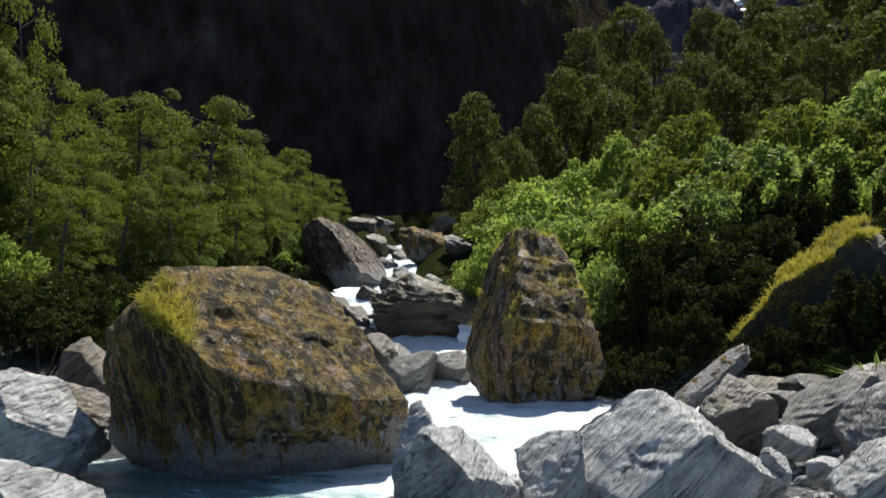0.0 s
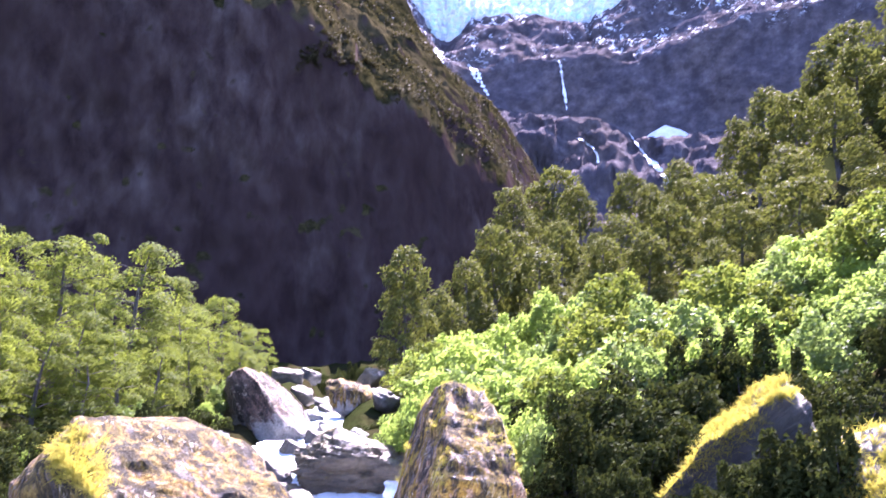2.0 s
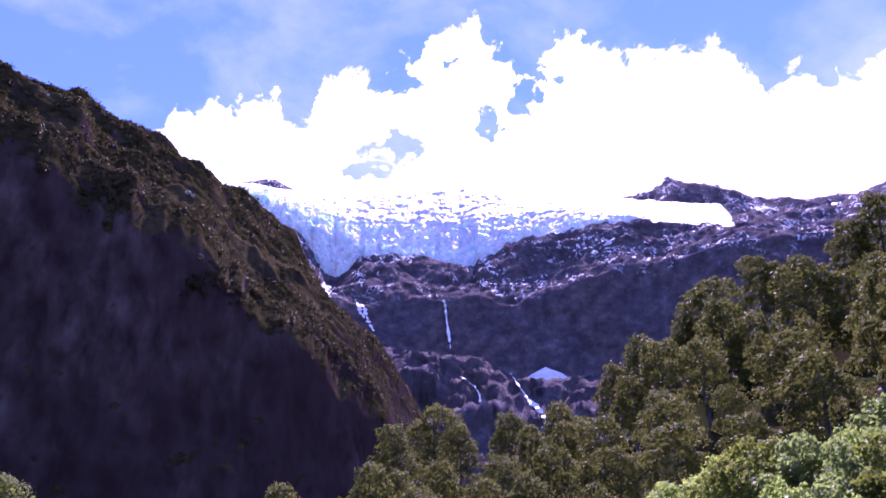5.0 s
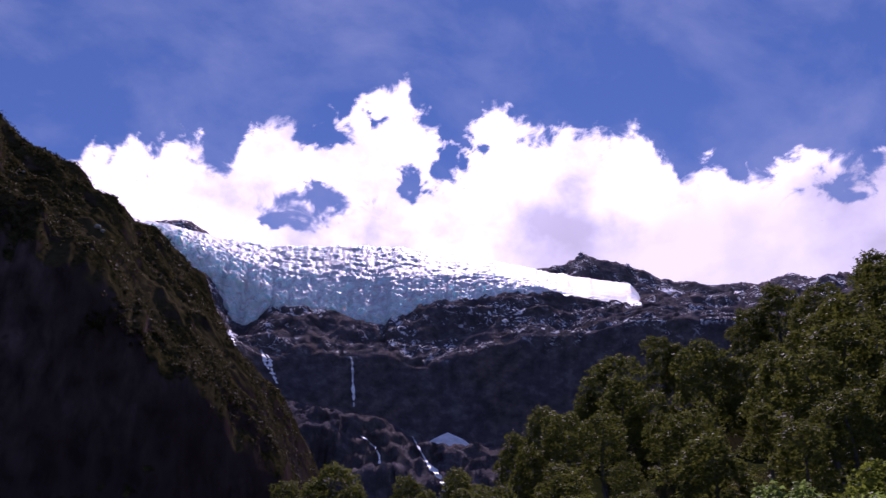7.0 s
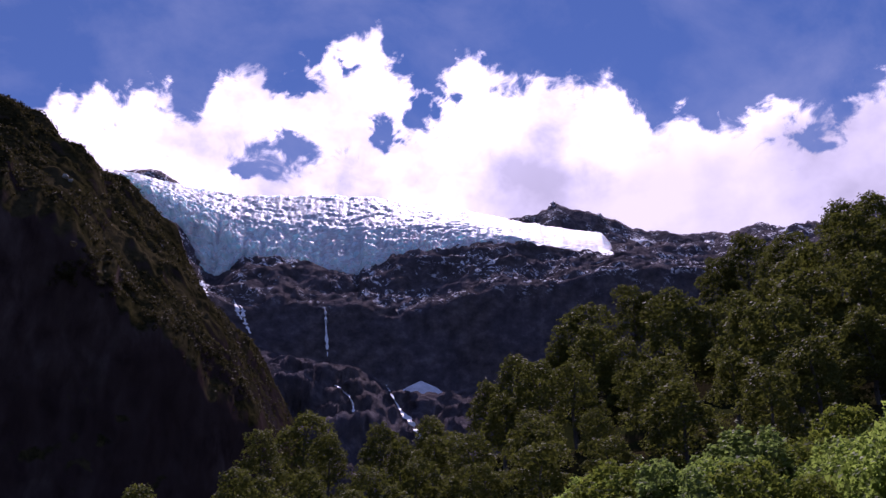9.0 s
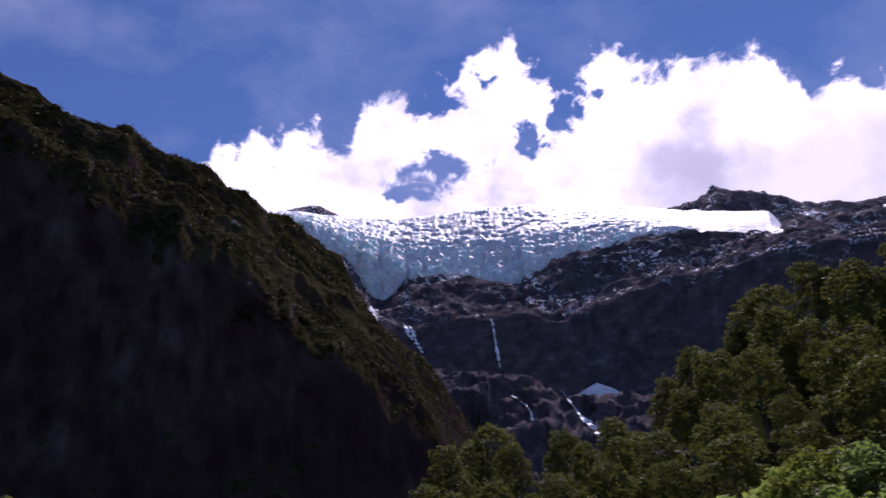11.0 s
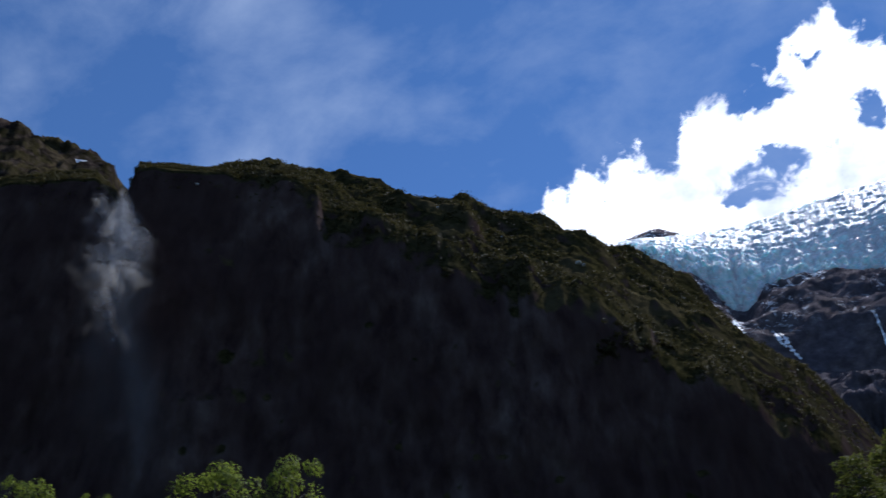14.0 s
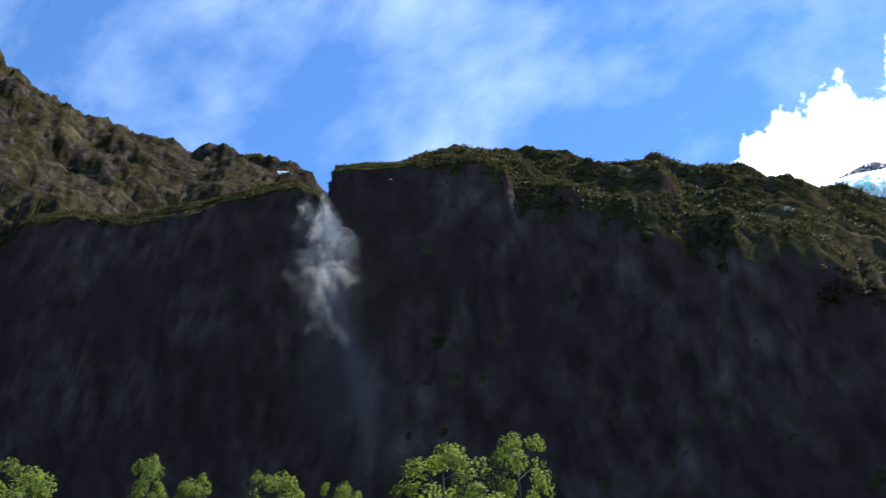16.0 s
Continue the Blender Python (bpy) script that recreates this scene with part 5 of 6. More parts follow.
def build_boulders():
    big = boulder_mesh("mossy_boulder", 6, (5.9, 5.0, 4.5), MOSSY, 6, 3, 0.14, 0.05, [((0.25, -0.64, 0.73), 0.6), ((0.9, -0.1, 0.36), 0.72), ((-0.86, -0.46, -0.26), 0.76), ((0.45, -0.1, 0.88), 0.8), ((0.0, 0, 1), 0.92), ((0.1, -0.8, -0.55), 0.92)], 0.6, 0.04)
    tall = boulder_mesh("mossy_boulder", 8, (4.2, 4.6, 5.8), MOSSIER, 6, 3, 0.18, 0.065, [((0.1, -0.64, 0.76), 0.54), ((-0.88, -0.2, 0.44), 0.51), ((0.9, -0.1, 0.36), 0.64), ((-0.5, -0.6, 0.6), 0.68), ((0.2, 0, 1), 0.93), ((0, -0.85, -0.5), 0.86)], 0.64, 0.06)
    wedge = boulder_mesh("dark_boulder", 14, (4.4, 3.6, 4.4), WASHED, 6, 3, 0.2, 0.05, [((0.66, -0.25, 0.62), 0.36), ((-0.8, -0.5, -0.32), 0.5), ((-0.45, -0.85, 0.0), 0.5)], 0.55)
    broad = boulder_mesh("brown_boulder", 17, (4.5, 3.4, 3.4), BEDDED, 6, 3, 0.22, 0.075, [((0.5, -0.25, 0.78), 0.66), ((-0.6, -0.3, 0.66), 0.7), ((0.05, -0.9, -0.55), 0.5), ((0.1, -0.55, 0.8), 0.72)], 0.66, 2.0)
    made = {}
    made["big"] = lay("mossy_boulder", big, -11.0, 18.5, -0.6, 20, "huge moss-streaked brown boulder standing in the river")
    made["tall"] = lay("mossy_boulder", tall, 5.95, 28.4, -0.5, 4, "tall mossy boulder topped with yellow grass beside the river")
    lay("dark_boulder", wedge, -6.1, 46, 2.8, 0, "dark wedge-shaped boulder with one pale washed side")
    lay("brown_boulder", broad, -1.1, 37, 0.75, 0, "broad brown boulder with moss splitting the rapids")
    # dark material stands in for the shaded hollow under the outcrop's grass
    ridge_rock = boulder_mesh("grassy_rock", 23, (6.2, 3.0, 6.0), DARK_AND_SHADED_ROCK, 6, 4, 0.25, 0.08, [((-0.64, -0.12, 0.72), 0.28), ((0.9, -0.3, 0.5), 0.8), ((0.3, -0.7, -0.68), 0.02)], 0.66, 0.35)
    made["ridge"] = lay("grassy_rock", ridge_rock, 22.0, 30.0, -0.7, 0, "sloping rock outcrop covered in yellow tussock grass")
    knob = boulder_mesh("grassy_rock", 29, (3.6, 2.6, 4.2), DARK_AND_SHADED_ROCK, 5, 4, 0.25, 0.08, [((-0.5, -0.3, 0.8), 0.5), ((0.3, -0.8, -0.4), 0.5)], 0.66, 0.35)
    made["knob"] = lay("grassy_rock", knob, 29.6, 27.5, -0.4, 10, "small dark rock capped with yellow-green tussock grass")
    slab = boulder_mesh("leaning_slab", 26, (2.7, 0.9, 0.5), MOSSIER, 5, 4, 0.2, 0.06, [((-0.4, -0.5, 0.75), 0.6)], 0.62)
    lay("leaning_slab", slab, 16.6, 24.5, 0.75, 8, "brown rock slab leaning beside the bank", tip=(0, -36))
    # brown and dark schist put the bank's shade into these rocks' colour
    dark = "grey-brown rock at the foot of the bank, shade in its colour"
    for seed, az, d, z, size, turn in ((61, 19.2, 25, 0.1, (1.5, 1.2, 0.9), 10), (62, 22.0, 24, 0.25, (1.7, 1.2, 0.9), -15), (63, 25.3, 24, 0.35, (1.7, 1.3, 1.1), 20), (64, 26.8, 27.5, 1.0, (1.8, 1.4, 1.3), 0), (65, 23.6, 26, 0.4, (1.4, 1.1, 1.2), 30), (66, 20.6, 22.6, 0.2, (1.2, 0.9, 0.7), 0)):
        lay("bank_rock", boulder_mesh("bank_rock", seed, size, ROCK_BROWN if seed % 2 else DARK_AND_SHADED_ROCK, 4, 4, 0.3, 0.06, SLOPE if seed % 2 else LEDGE, 0.62), az, d, z, turn, dark, "rock", "bank rocks")
    # pale river rocks: bearing, distance, base height, size, turn, tip
    pale = "pale grey water-worn schist boulder on the river bank"
    rows = [
        (71, -1.4, 12.7, -0.1, (0.95, 1.0, 1.85), 35, (0, 8), 0.35), (72, 1.6, 12.3, -0.1, (1.35, 1.2, 1.62), 25, (0, -8), 0.3),
        (73, 7.0, 13.2, -0.05, (1.3, 1.1, 1.28), 25, (0, -10), 0.3), (74, 13.2, 13.6, -0.2, (2.6, 1.8, 1.95), 12, (0, -6), 0.2),
        (75, 17.0, 14.3, 0.0, (1.6, 1.1, 0.95), 15, (0, 16), 0.3), (76, 17.6, 18.2, 0.15, (1.75, 1.5, 1.5), 40, (0, 6), 0.3),
        (77, 20.6, 17.4, 0.2, (0.9, 0.8, 0.6), 0, (0, 0), 0.25), (78, 23.4, 19.2, 0.3, (2.2, 1.3, 1.2), -18, (0, -14), 0.28),
        (79, 26.2, 17.2, 0.3, (1.9, 1.2, 1.3), 20, (0, -16), 0.28), (80, 25.4, 14.2, 0.2, (1.3, 1.0, 0.9), -10, (0, -12), 0.28),
        (81, 9.6, 19.4, -0.1, (1.6, 0.8, 0.5), 4, (0, -4), 0.25), (82, 11.8, 19.0, 0.0, (1.1, 0.8, 0.5), 14, (0, 4), 0.25),
        (83, 19.4, 14.6, 0.2, (0.5, 0.45, 0.65), 14, (0, 12), 0.25), (84, 22.6, 15.2, 0.2, (0.8, 0.6, 0.45), 30, (0, 0), 0.2),
        (85, 4.6, 14.2, -0.1, (0.6, 0.5, 0.55), 30, (0, 0), 0.2), (86, 6.2, 15.4, -0.1, (0.8, 0.5, 0.5), 10, (0, -12), 0.2),
        (87, 15.6, 16.4, 0.05, (1.2, 0.8, 0.7), 10, (0, 8), 0.25), (88, 14.4, 22.8, -0.1, (0.9, 0.6, 0.35), 0, (0, 0), 0.2),
        (91, -24.7, 17.4, -0.1, (2.4, 1.7, 2.15), 20, (0, 8), 0.25), (92, -22.4, 18.0, -0.1, (1.7, 1.4, 1.45), 30, (0, 4), 0.35),
        (93, -24.3, 13.6, -0.1, (1.9, 1.4, 1.2), 12, (0, 8), 0.25), (94, -23.0, 21.0, 0.2, (2.2, 1.2, 1.35), 14, (0, 12), 0.3),
        (95, -20.8, 22.2, 0.2, (1.4, 1.2, 2.2), 40, (0, 0), 0.3), (96, -27.5, 18.5, 0.2, (2.2, 1.6, 1.8), 0, (0, 0), 0.3),
        (101, -1.9, 31.2, -0.2, (1.7, 1.5, 1.6), 15, (0, 6), 0.25), (102, 0.6, 32.0, 0.0, (1.6, 1.2, 1.25), -10, (0, -8), 0.25),
        (103, -3.9, 33.0, 0.0, (1.3, 1.1, 1.9), 20, (0, 0), 0.25), (104, -5.4, 40.0, 1.7, (1.3, 1.0, 1.2), 0, (0, 0), 0.25),
        (105, -3.4, 20.6, -0.2, (1.5, 1.6, 1.15), 20, (0, 14), 0.3), (106, 3.0, 38.0, 1.2, (2.0, 1.6, 2.0), 0, (0, 0), 0.3),
        (131, -5.7, 37.6, 1.4, (1.5, 1.3, 1.5), 20, (0, 6), 0.3), (132, -4.7, 35.2, 0.4, (1.8, 1.5, 1.7), 10, (0, -6), 0.3), (133, -3.0, 33.6, 0.1, (1.5, 1.3, 1.5), 35, (0, 0), 0.3), (134, -6.6, 39.4, 1.8, (1.8, 1.4, 1.5), 0, (0, 0), 0.3),
    ]
    for seed, az, d, z, size, turn, tip, bite in rows:
        # browner schist also darkens boulders that lie partly in shade
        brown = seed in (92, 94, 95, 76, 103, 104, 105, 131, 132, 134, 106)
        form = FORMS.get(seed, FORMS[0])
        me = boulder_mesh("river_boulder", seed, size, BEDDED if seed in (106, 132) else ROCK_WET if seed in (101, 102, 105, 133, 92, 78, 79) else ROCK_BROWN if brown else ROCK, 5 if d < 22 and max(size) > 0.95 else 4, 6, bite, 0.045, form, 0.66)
        lay("river_boulder", me, az, d, z, turn, "grey-brown angular boulder, partly darkened for shade" if brown else pale, "boulder", "river boulders", tip)
    # rocks up the rapids
    for seed, az, d, size in ((111, -1.1, 56, (3.0, 2.4, 2.4)), (112, 0.9, 52, (1.9, 1.6, 1.6)), (113, -4.1, 62, (2.0, 1.6, 1.5)), (114, -3.0, 68, (1.8, 1.5, 1.2)), (115, -4.9, 72, (2.6, 2.0, 1.8)), (116, -1.8, 70, (2.0, 1.6, 1.4)), (117, -2.6, 52, (1.2, 1.0, 0.9)), (118, 0.2, 66, (2.2, 1.8, 2.0)), (119, -3.6, 80, (2.4, 1.8, 1.6)), (120, -1.4, 86, (2.4, 1.8, 1.6)), (121, -7.8, 48, (1.8, 1.5, 1.4)), (122, -9.2, 40, (1.8, 1.5, 1.3)), (123, -0.6, 44.5, (1.2, 1.0, 0.9)), (124, -4.5, 41.5, (1.2, 1.0, 1.1)), (125, -3.5, 40, (1.1, 0.9, 0.9)), (126, -3.0, 44.5, (1.4, 1.1, 1.2)), (127, -2.3, 47.5, (1.5, 1.2, 1.2)), (128, -4.1, 47, (1.6, 1.2, 1.2)), (129, -3.4, 55, (1.6, 1.2, 1.2)), (130, -2.4, 60, (1.5, 1.2, 1.1))):
        x, y = at(az, d)
        z = max(float(ground_level(x, y)), float(BED_LEVEL(y)) - 0.2) - 0.35
        lay("rapids_rock", boulder_mesh("rapids_rock", seed, size, MOSSIER if seed == 111 else BEDDED if seed in (113, 115, 118, 120) else ROCK_WET if seed in (117, 125, 127, 129, 123) else DARK_AND_SHADED_ROCK, 4, 7, 0.34, 0.09, [((0.3, -0.4, 0.8), 0.66), ((-0.7, -0.6, -0.1), 0.62)], 0.74), az, d, z, seed * 37 % 90 - 45, "wet rock standing in the upper rapids", "rock", "rapids rocks")
    return made


MADE = build_boulders()


def build_stones():
    """Loose stones between the boulders on both banks."""
    rng = np.random.default_rng(8)
    kinds = [boulder_mesh("stone", 200 + k, (1.0, 0.75, 0.55), ROCK, 3, 8, 0.28, 0.05, (), 0.72) for k in range(6)]
    count = 0
    while count < 290:
        if rng.random() < 0.8:
            az, d = 2 + 26 * rng.random(), 11.5 + 12 * rng.random() ** 1.4
        else:
            az, d = -28 + 8 * rng.random(), 12.5 + 10 * rng.random()
        x, y = at(az, d)
        gap = float(river_gap(np.array(x), np.array(y)))
        if gap < 0.1:
            continue
        size = 0.14 + 0.42 * rng.random() ** 2.5
        ob = new("stone", kinds[int(rng.integers(6))])
        ob.matrix_basis = Matrix.Translation((x, y, float(ground_level(x, y)) - 0.12 * size)) @ Euler((rng.normal() * 0.3, rng.normal() * 0.3, rng.random() * 6.28)).to_matrix().to_4x4() @ Matrix.Diagonal((size, size, size, 1))
        tagged(ob, "small grey river stone among the boulders", "stone", "river stones")
        count += 1


build_stones()


def build_gravel():
    """Cobbles and gravel filling the gaps between the bank's boulders."""
    rng = np.random.default_rng(81)
    bm = bmesh.new()
    bmesh.ops.create_icosphere(bm, subdivisions=2, radius=1.0)
    ball = np.array([q.co[:] for q in bm.verts])
    faces = np.array([[q.index for q in face.verts] for face in bm.faces])
    bm.free()
    verts, quads, n = [], [], 0
    while n < 1100:
        right = rng.random() < 0.82
        az, d = (3 + 25 * rng.random(), 11.5 + 11 * rng.random() ** 1.3) if right else (-28 + 9 * rng.random(), 12.5 + 9 * rng.random())
        x, y = at(az, d)
        if float(river_gap(np.array(x), np.array(y))) < 0.0:
            continue
        size = 0.05 + 0.11 * rng.random() ** 2
        shape = np.array([1.0, 0.6 + 0.4 * rng.random(), 0.4 + 0.3 * rng.random()]) * size
        turn = np.array(Euler((rng.normal() * 0.4, rng.normal() * 0.4, rng.random() * 6.28)).to_matrix())
        p = np.sign(ball) * np.abs(ball) ** 0.8 * (1 + 0.14 * rough(ball * 1.3 + 7 * n, 2))[:, None] * shape
        verts.append(p @ turn.T + np.array([x, y, float(ground_level(x, y)) + 0.3 * shape[2]]))
        quads.append(faces + n * len(ball))
        n += 1
    ob = new("gravel", mesh_of("gravel", np.vstack(verts), np.vstack(quads), ROCK))
    tagged(ob, "blue-grey cobbles and gravel between the river boulders", "gravel", kind="stuff")


build_gravel()

# ---- grass, scrub ----


def blades(points, ups, count, length, rng, spread=0.5):
    """Tufts of arching grass blades at points."""
    n = len(points) * count
    p, u = np.repeat(points, count, 0), np.repeat(ups, count, 0)
    way = u + rng.normal(size=(n, 3)) * spread
    way /= np.linalg.norm(way, axis=1)[:, None]
    p = p + rng.normal(size=(n, 3)) * 0.05
    s = (length * (0.5 + 0.7 * rng.random(n)))[:, None]
    side = np.cross(way, rng.normal(size=(n, 3)))
    side = side / np.linalg.norm(side, axis=1)[:, None] * s * 0.03
    droop = way * s + (way * np.array([1, 1, 0]) - np.array([0, 0, 0.35])) * s * 0.4
    mid = p + way * s * 0.6
    v = np.stack([p - side, p + side, mid + side * 0.8, mid - side * 0.8, p + droop], 1)
    base = np.arange(n)[:, None] * 5
    f = np.concatenate([base + np.array([0, 1, 2, 3])], 0).tolist() + (base + np.array([3, 2, 4])).tolist()
    return v.reshape(-1, 3), f


def grass_on(ob, name, label, count, length, rng, low, high, where, per=16):
    """Tussocks on the parts of a rock that lie back enough, where the rule allows."""
    me, m = ob.data, ob.matrix_basis
    co, no = np.empty(len(me.vertices) * 3), np.empty(len(me.vertices) * 3)
    me.vertices.foreach_get("co", co), me.vertex_normals.foreach_get("vector", no)
    co, no = co.reshape(-1, 3), no.reshape(-1, 3)
    fit = np.flatnonzero((no[:, 2] > low) & (no[:, 2] < high) & where(co, no))
    pick = rng.choice(fit, count)
    rot = np.array(m.to_3x3())
    p = co[pick] @ rot.T + np.array(m.translation)
    up = no[pick] * 0.5 @ rot.T + np.array([0, 0, 0.6])
    up /= np.linalg.norm(up, axis=1)[:, None]
    v, f = blades(p, up, per, length, rng)
    tagged(new(name, mesh_of(name, v, f, GRASS, False)), label, "grass", kind="stuff")


def build_grass():
    rng = np.random.default_rng(15)
    big, tall, mound = MADE["big"], MADE["tall"], MADE["ridge"]
    grass_on(big, "tussock_grass", "dry yellow tussock grass on the boulder's shoulder", 230, 0.19, rng, -0.2, 0.95, lambda c, n: (c[:, 0] < -1.1) & (c[:, 0] > -2.3) & (c[:, 2] > 1.2) & (c[:, 1] < 0.4) & (rough(c * 1.1 + 3, 2) > -0.1))
    grass_on(tall, "tussock_grass", "ochre grass and moss on the tall boulder", 420, 0.12, rng, 0.25, 1.0, lambda c, n: (c[:, 2] > 2.2) & (rough(c * 0.9 + 8, 2) > -0.05))
    grass_on(mound, "tussock_grass", "bright yellow-green tussock grass on the outcrop", 1500, 0.27, rng, 0.25, 1.0, lambda c, n: (c[:, 2] > 1.6) & (n[:, 0] < 0.35) & (rough(c * 0.7, 2) > -0.45), 14)
    grass_on(MADE["knob"], "tussock_grass", "yellow-green tussock grass on the small rock", 420, 0.27, rng, 0.2, 1.0, lambda c, n: (c[:, 2] > 1.2) & (rough(c * 0.8 + 4, 2) > -0.4), 14)


build_grass()


def build_flax():
    """Tufted plants with stiff arching blades on the bank."""
    rng = np.random.default_rng(52)
    for az, d, tall in ((25.4, 24.6, 1.25), (26.3, 25.0, 1.0), (22.6, 24.9, 0.7)):
        x, y = at(az, d)
        v, f = blades(np.zeros((1, 3)), np.array([[0, 0, 1.0]]), 130, tall, rng, 0.55)
        ob = new("flax_bush", mesh_of("flax_bush", v, f, SILVER, False))
        ob.matrix_basis = Matrix.Translation((x, y, float(ground_level(x, y)) + 0.25))
        tagged(ob, "grey-green tufted flax with stiff arching blades", "shrub", "bank flax")


build_flax()


def build_scrub():
    """Low scrub covering the top of the cliff and spilling over its lip."""
    rng = np.random.default_rng(19)
    rows, cols = SCRUB_BENCH.shape[:2]
    r, c = rng.integers(0, rows, 22000), rng.integers(0, cols, 22000)
    p = SCRUB_BENCH[r, c]
    az = np.degrees(np.arctan2(p[:, 0], p[:, 1]))
    p = p[(az > -62) & (az < 13) & (rough(p * 0.025, 3) > -0.35) & ((r > 9) | (rng.random(len(r)) < (r / 9) ** 1.5))]
    size = (0.8 + 1.6 * rng.random(len(p)) ** 2) * (1 + 0.5 * np.clip(rough(p * 0.05 + 3, 2), -0.6, 1))
    up = np.tile(np.array([0, -0.25, 0.97]), (len(p), 1))
    v, f = sprays(p + np.array([0, 0, 0.6]), size, up, 10, 0.58, rng, 0.75, 0.6, 0.4)
    cliff = bpy.data.objects["cliff"].data
    tree = BVHTree.FromPolygons([q.co[:] for q in cliff.vertices], [q.vertices[:] for q in cliff.polygons])
    clumps = []
    for az0, el0, wide, tall, n in ((-2.6, 25.0, 1.1, 0.8, 42), (-3.8, 23.9, 0.9, 0.5, 30), (-0.8, 23.6, 1.2, 0.4, 34), (2.6, 22.0, 1.2, 0.5, 26), (5.0, 20.4, 1.0, 0.5, 22), (-9.6, 28.8, 0.8, 0.3, 12), (-12.4, 30.2, 0.7, 0.4, 12), (-20.2, 31.9, 0.8, 0.3, 10), (7.4, 18.6, 0.8, 0.7, 20), (-14.6, 29.2, 0.3, 0.5, 7)):
        for _ in range(n):
            hit = tree.ray_cast(EYE, aim(az0 + wide * rng.normal() * 0.6, el0 + tall * rng.normal() * 0.6, 1.0) - EYE)[0]
            clumps.append(hit[:])
    clumps = np.array(clumps)
    more, faces = sprays(clumps + np.array([0, -0.8, 0.4]), 1.3 + 1.2 * rng.random(len(clumps)), np.tile(np.array([0, -0.35, 0.93]), (len(clumps), 1)), 60, 0.42, rng, 0.85, 0.5, 0.5)
    v, f = np.vstack([v, more]), np.vstack([f, faces + len(v)])
    for k, (az0, el0, size) in enumerate(((-5.3, 29.35, 3.4), (-4.95, 29.2, 2.2), (-15.25, 33.4, 1.8), (-32.9, 33.9, 2.0), (-10.6, 31.4, 1.6), (1.4, 26.4, 1.8))):
        hit = tree.ray_cast(EYE, aim(az0, el0, 1.0) - EYE)[0]
        rock = new("pale_outcrop", boulder_mesh("pale_outcrop", 300 + k, (size, size * 0.8, size * 0.7), ROCK, 3, 6, 0.3, 0.06))
        rock.matrix_basis = Matrix.Translation(hit + Vector((0, -0.4, -0.2 * size)))
        tagged(rock, "small pale rock outcrop among the cliff-top scrub", "rock", "cliff outcrops")
    tagged(new("cliff_scrub", mesh_of("cliff_scrub", v, f, HEATH, False)), "low olive scrub covering the cliff top", "scrub", kind="stuff")


build_scrub()

# ---- falling water ----


def ribbon(name, stops, material, label, rows=60, cols=9, bulge=0.0, seed=0, wave=0.0, parent=None):
    """A fall of water through stops of (bearing, distance, elevation, width), top first."""
    s = np.array(stops, float)
    u = np.linspace(0, 1, len(s))
    t = np.linspace(0, 1, rows)
    az, d, el, w = (np.interp(t, u, s[:, k]) for k in range(4))
    if d[0] > 1000:
        az = az + 0.05 * rough(np.stack([t * 5 + seed, 0 * t, 0 * t], -1), 3)
        w = w * (1 + 1.1 * rough(np.stack([t * 16 + seed, 0 * t, 0 * t + 3], -1), 3))
    x = np.linspace(-0.5, 0.5, cols)
    edge = 1 + 0.35 * rough(np.stack([t * 9 + seed, 0 * t, 0 * t], -1), 3)
    mid = polar(az, d, el)
    right = np.stack([np.cos(np.radians(az)), -np.sin(np.radians(az)), 0 * az], -1)
    p = mid[:, None] + right[:, None] * (x[None, :, None] * (w * edge)[:, None, None])
    out = mid / np.linalg.norm(mid[:, :2], axis=1)[:, None] * np.array([1, 1, 0])
    lift = bulge * (x ** 2 * 4)[None, :, None] + wave * rough(p * np.array([1, 1, 0.4]) / max(wave * 4, 0.01), 3)[..., None]
    p = p + out[:, None] * lift
    me = mesh_of(name, p.reshape(-1, 3), grid_faces(rows, cols), material)
    uv = me.uv_layers.new(name="flow")
    loops = np.empty(len(me.loops), int)
    me.loops.foreach_get("vertex_index", loops)
    uv.data.foreach_set("uv", np.stack([(loops % cols) / (cols - 1), 1 - (loops // cols) / (rows - 1)], -1).astype(np.float32).ravel())
    if parent:
        return part(name, me, parent)
    return tagged(new(name, me), label, "waterfall")


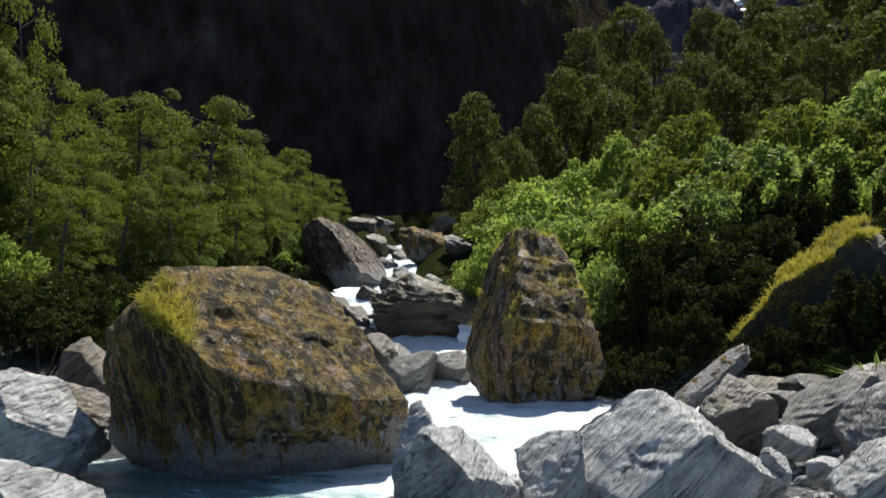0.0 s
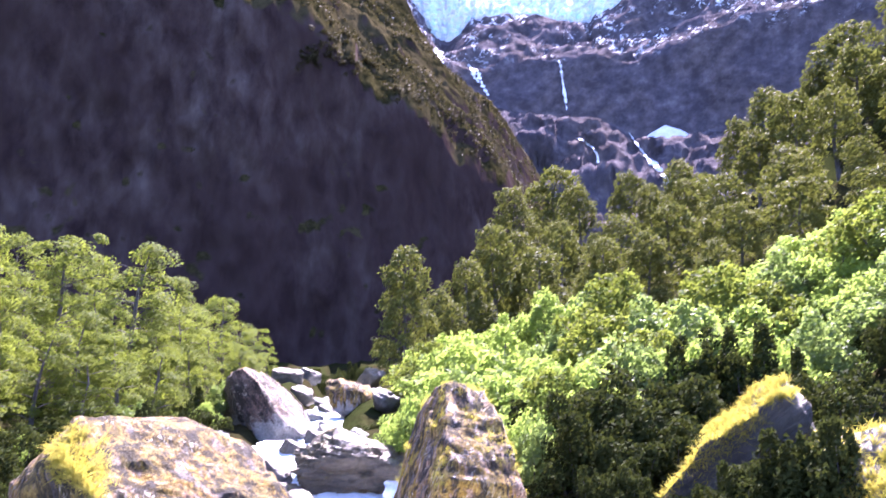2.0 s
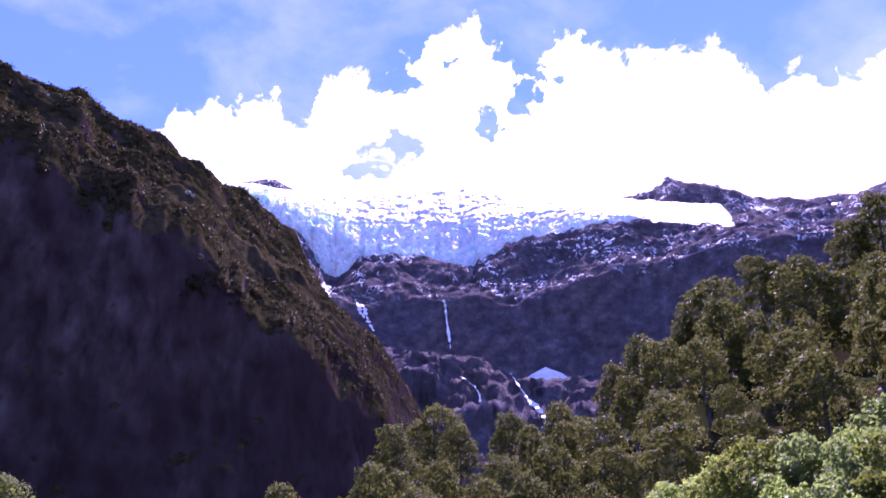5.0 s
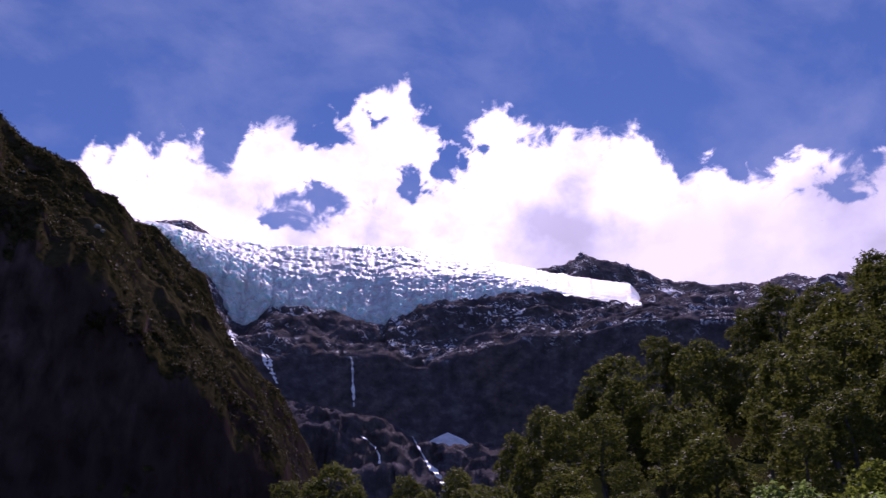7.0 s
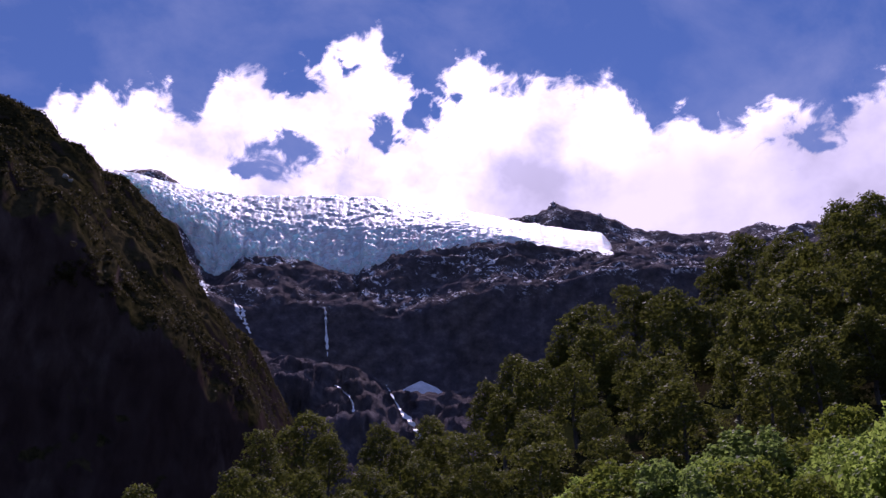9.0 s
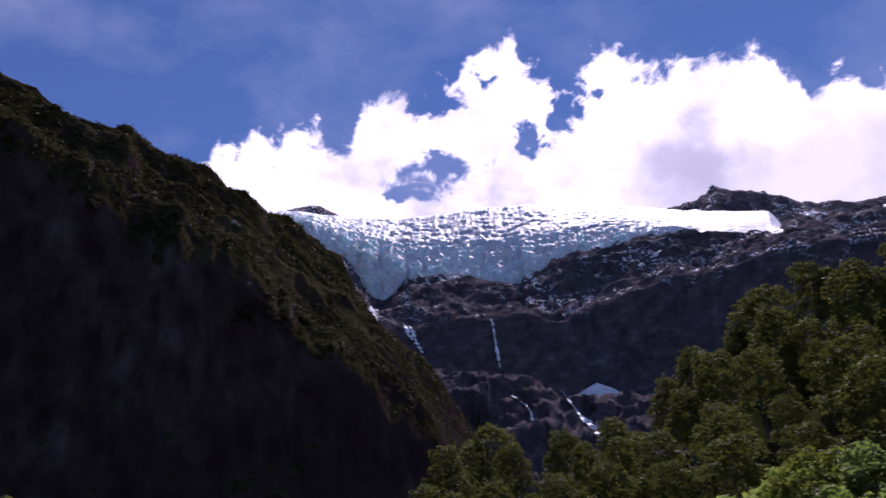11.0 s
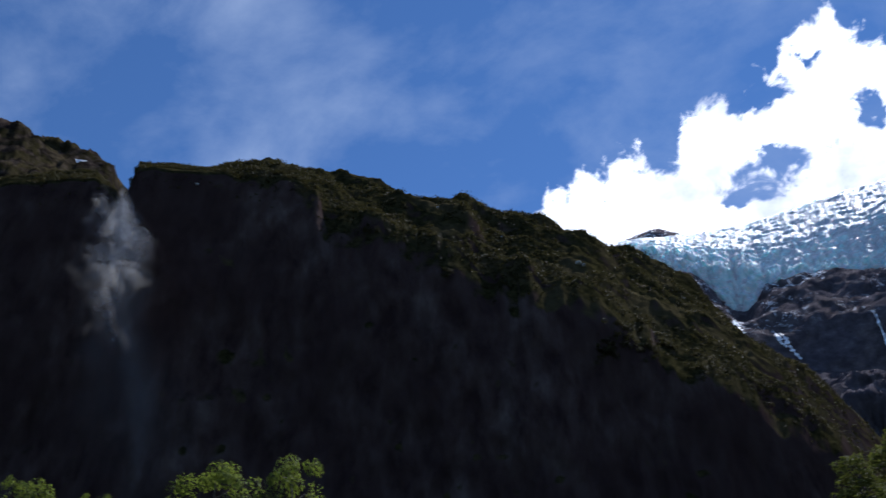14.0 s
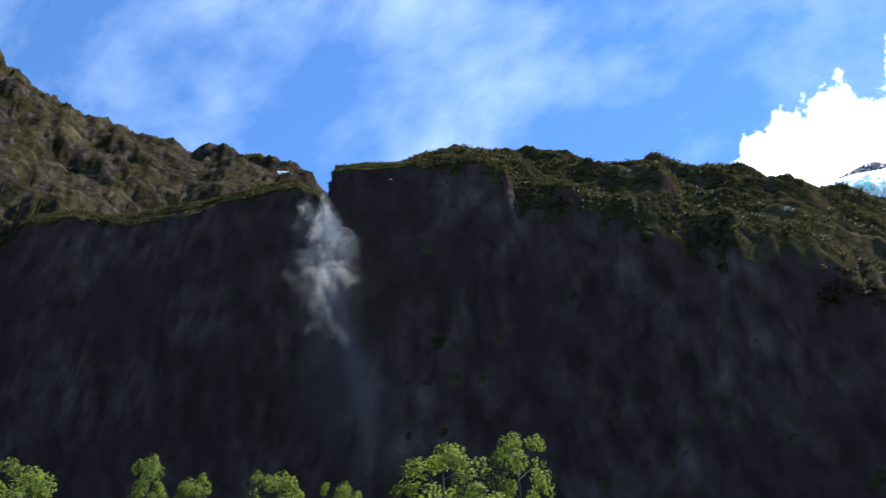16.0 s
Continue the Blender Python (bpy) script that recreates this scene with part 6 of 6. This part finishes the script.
def build_falls():
    tall = tagged(new("spray_waterfall"), "tall thin waterfall blowing into spray against the dark cliff", "waterfall")
    main = ((-37.9, 33.0, 5), (-37.7, 32.2, 16), (-37.4, 30.4, 32), (-37.25, 28.6, 32), (-37.0, 26.8, 28), (-35.9, 24.4, 30), (-34.9, 21.4, 36), (-34.3, 18, 42), (-33.9, 13, 46))
    left = ((-38.8, 32.9, 8), (-38.9, 32.0, 16), (-38.7, 30.6, 22), (-38.3, 28.9, 24), (-38.0, 27.2, 22), (-37.2, 25.2, 22))
    right = ((-37.3, 32.2, 8), (-36.6, 31.0, 18), (-36.2, 30.0, 20), (-36.5, 28.8, 22), (-36.9, 27.6, 20), (-36.6, 26.0, 20))
    trail = ((-37.3, 29.4, 22), (-37.7, 27.2, 26), (-37.2, 25.4, 28), (-36.1, 22.8, 32), (-35.2, 20, 38), (-34.8, 16, 42))
    for k, (stops, wide, near) in enumerate(((main, 0.9, 0), (main, 1.3, 4), (main, 0.45, 8), (left, 1.0, 3), (right, 1.0, 6), (trail, 1.1, 10))):
        path = [(az, float(CLIFF_FAR(az)) - 2 - near - 56 * min(1.0, i / 3), el, w * wide) for i, (az, el, w) in enumerate(stops)]
        ribbon("veil", path, SPRAY, "", 90, 17, 4, k * 7, 3, tall)
    white = "thin white waterfall on the dark rock wall"
    wall = bpy.data.objects["mountain_wall"].data
    tree = BVHTree.FromPolygons([q.co[:] for q in wall.vertices], [q.vertices[:] for q in wall.polygons])

    def on_rock(stops):
        """The same stops, a little before the rock that lies in their direction."""
        made = []
        for az, el, wide in stops:
            way = aim(az, el, 1.0) - EYE
            hit = tree.ray_cast(EYE, way)[0]
            made.append((az, math.hypot(hit.x, hit.y) - 5, el, wide))
        return made

    def steps(stops, n=5):
        """Stops filled in between, so that the water keeps to the rock."""
        a = np.array(stops, float)
        t = np.linspace(0, len(a) - 1, (len(a) - 1) * n + 1)
        return [tuple(np.interp(v, np.arange(len(a)), a[:, k]) for k in range(3)) for v in t]

    for stops, material, label, seed in (
        ([(12.5, 23.75, 3.5), (12.6, 23.4, 5), (12.7, 22.7, 4.5), (12.8, 22.0, 4), (12.88, 21.3, 3), (12.95, 20.7, 1.6)], FALLING, white, 4),
        ([(12.5, 23.8, 6), (12.6, 23.4, 10), (12.75, 22.2, 16), (12.85, 21.2, 22), (13.0, 20.3, 28)], SPRAY_FAR, "thin white waterfall fanning into mist on the dark rock wall", 3),
        ([(16.8, 19.1, 3.5), (17.1, 18.7, 4), (17.5, 18.1, 4), (17.9, 17.5, 6), (18.4, 17.0, 5.5), (18.8, 16.5, 7), (19.2, 15.9, 7)], FALLING, "white cascade pouring down the lower rocks", 5),
        ([(6.55, 23.75, 2.5), (6.75, 23.3, 5), (6.9, 22.9, 4), (7.1, 22.6, 6)], FALLING, white, 9),
        ([(6.9, 23.5, 2), (7.2, 23.1, 3.5), (7.35, 22.4, 4), (7.75, 21.8, 5)], FALLING, white, 10),
        ([(4.3, 24.7, 5), (4.45, 24.2, 7), (4.7, 23.5, 8)], FALLING, white, 11),
        ([(17.3, 23.8, 3), (17.5, 23.4, 4), (17.8, 22.7, 3)], SPRAY_FAR, white, 13),
        ([(13.5, 19.0, 2), (14.0, 18.7, 2.2), (14.4, 18.4, 3), (14.7, 17.9, 2), (14.8, 17.4, 2.5)], FALLING, white, 15)):
        ribbon("thin_waterfall", on_rock(steps(stops)), material, label, 60, 5, 0, seed, 1)
    # cascades between the boulders
    foam = "white cascade tumbling between river boulders"
    ribbon("cascade", [(1.7, 37.2, -1.5, 0.7), (1.75, 36.2, -1.7, 0.75), (1.75, 35.6, -2.4, 0.75), (1.7, 35.4, -3.6, 0.8), (1.6, 34.6, -4.1, 1.0)], FALLING, foam, 40, 9, -0.1, 21, 0.06)
    ribbon("cascade", [(-5.6, 43.5, 0.6, 1.3), (-5.5, 42.0, 0.1, 1.4), (-5.3, 41, -0.9, 1.5), (-5.1, 40, -1.6, 1.5)], FALLING, foam, 40, 9, -0.2, 23, 0.08)
    ribbon("cascade", [(-3.2, 46, 1.0, 1.0), (-3.8, 44, 0.2, 1.3), (-4.3, 42, -0.6, 1.4), (-4.5, 40, -1.8, 1.4)], FALLING, foam, 40, 9, -0.15, 25, 0.08)
    ribbon("cascade", [(0.9, 34.4, -3.4, 1.6), (0.7, 33.4, -4.0, 1.8), (0.4, 32.8, -4.9, 1.9), (0.2, 31.8, -5.6, 2.0)], FALLING, foam, 40, 9, -0.15, 27, 0.08)


SPRAY_FAR = spray("distant_spray", 9.0, 0.03)
build_falls()


def drape(name, under, az, d, wide, deep, high, seed):
    """A lens of snow lying on a mountain's surface."""
    from_above = BVHTree.FromPolygons([q.co[:] for q in under.data.vertices], [q.vertices[:] for q in under.data.polygons])
    cx, cy = at(az, d)
    ring, reach = np.meshgrid(np.linspace(0, 2 * math.pi, 48, endpoint=False), np.linspace(1, 0, 14), indexing="xy")
    uneven = 1 + 0.22 * rough(np.stack([np.cos(ring) * 1.4 + seed, np.sin(ring) * 1.4, 0 * ring], -1), 3)
    across, along = wide * reach * uneven * np.cos(ring), deep * reach * uneven * np.sin(ring)
    c, s = math.cos(radians(az)), math.sin(radians(az))
    x, y = cx + across * c + along * s, cy - across * s + along * c
    z = np.zeros_like(x)
    for k in np.ndindex(x.shape):
        hit = from_above.ray_cast((float(x[k]), float(y[k]), 3000.0), (0, 0, -1))[0]
        z[k] = hit.z if hit else 0
    heap = float(np.median(z)) + high * (1 - reach)
    skirt = fade(np.clip((reach - 0.35) / 0.65, 0, 1))
    z = np.maximum(heap * (1 - skirt) + (z - 1.5) * skirt, z + 0.6 - 2.1 * skirt) + 0.4 * rough(np.stack([x, y, 0 * x], -1) / 7, 3)
    ob = new(name, mesh_of(name, np.stack([x, y, z], -1).reshape(-1, 3), grid_faces(14, 48, True), SNOW))
    return ob


def build_snow():
    cone = drape("snow_cone", bpy.data.objects["mountain_wall"], 19.1, 1338, 62, 30, 27, 3)
    tagged(cone, "cone of old avalanche snow at the wall's foot", "snow patch")
    for az, d, wide, deep, seed in ((-40.9, 1165, 17, 4, 5), (-39.1, 1180, 8, 3, 8)):
        patch = drape("snow_patch", bpy.data.objects["side_mountain"], az, d, wide, deep, 0.4, seed)
        tagged(patch, "small bright snow patch on the mountainside", "snow patch", "mountain snow patches")
    for az, d, wide, deep, seed in ((34.3, 2600, 46, 26, 15), (36.4, 2560, 30, 20, 18), (39.0, 2590, 40, 30, 21), (29.7, 2560, 14, 12, 24)):
        patch = drape("snow_patch", bpy.data.objects["far_peaks"], az, d, wide, deep, 1.0, seed)
        tagged(patch, "bright snowfield on a distant dark peak", "snow patch", "mountain snow patches")


build_snow()
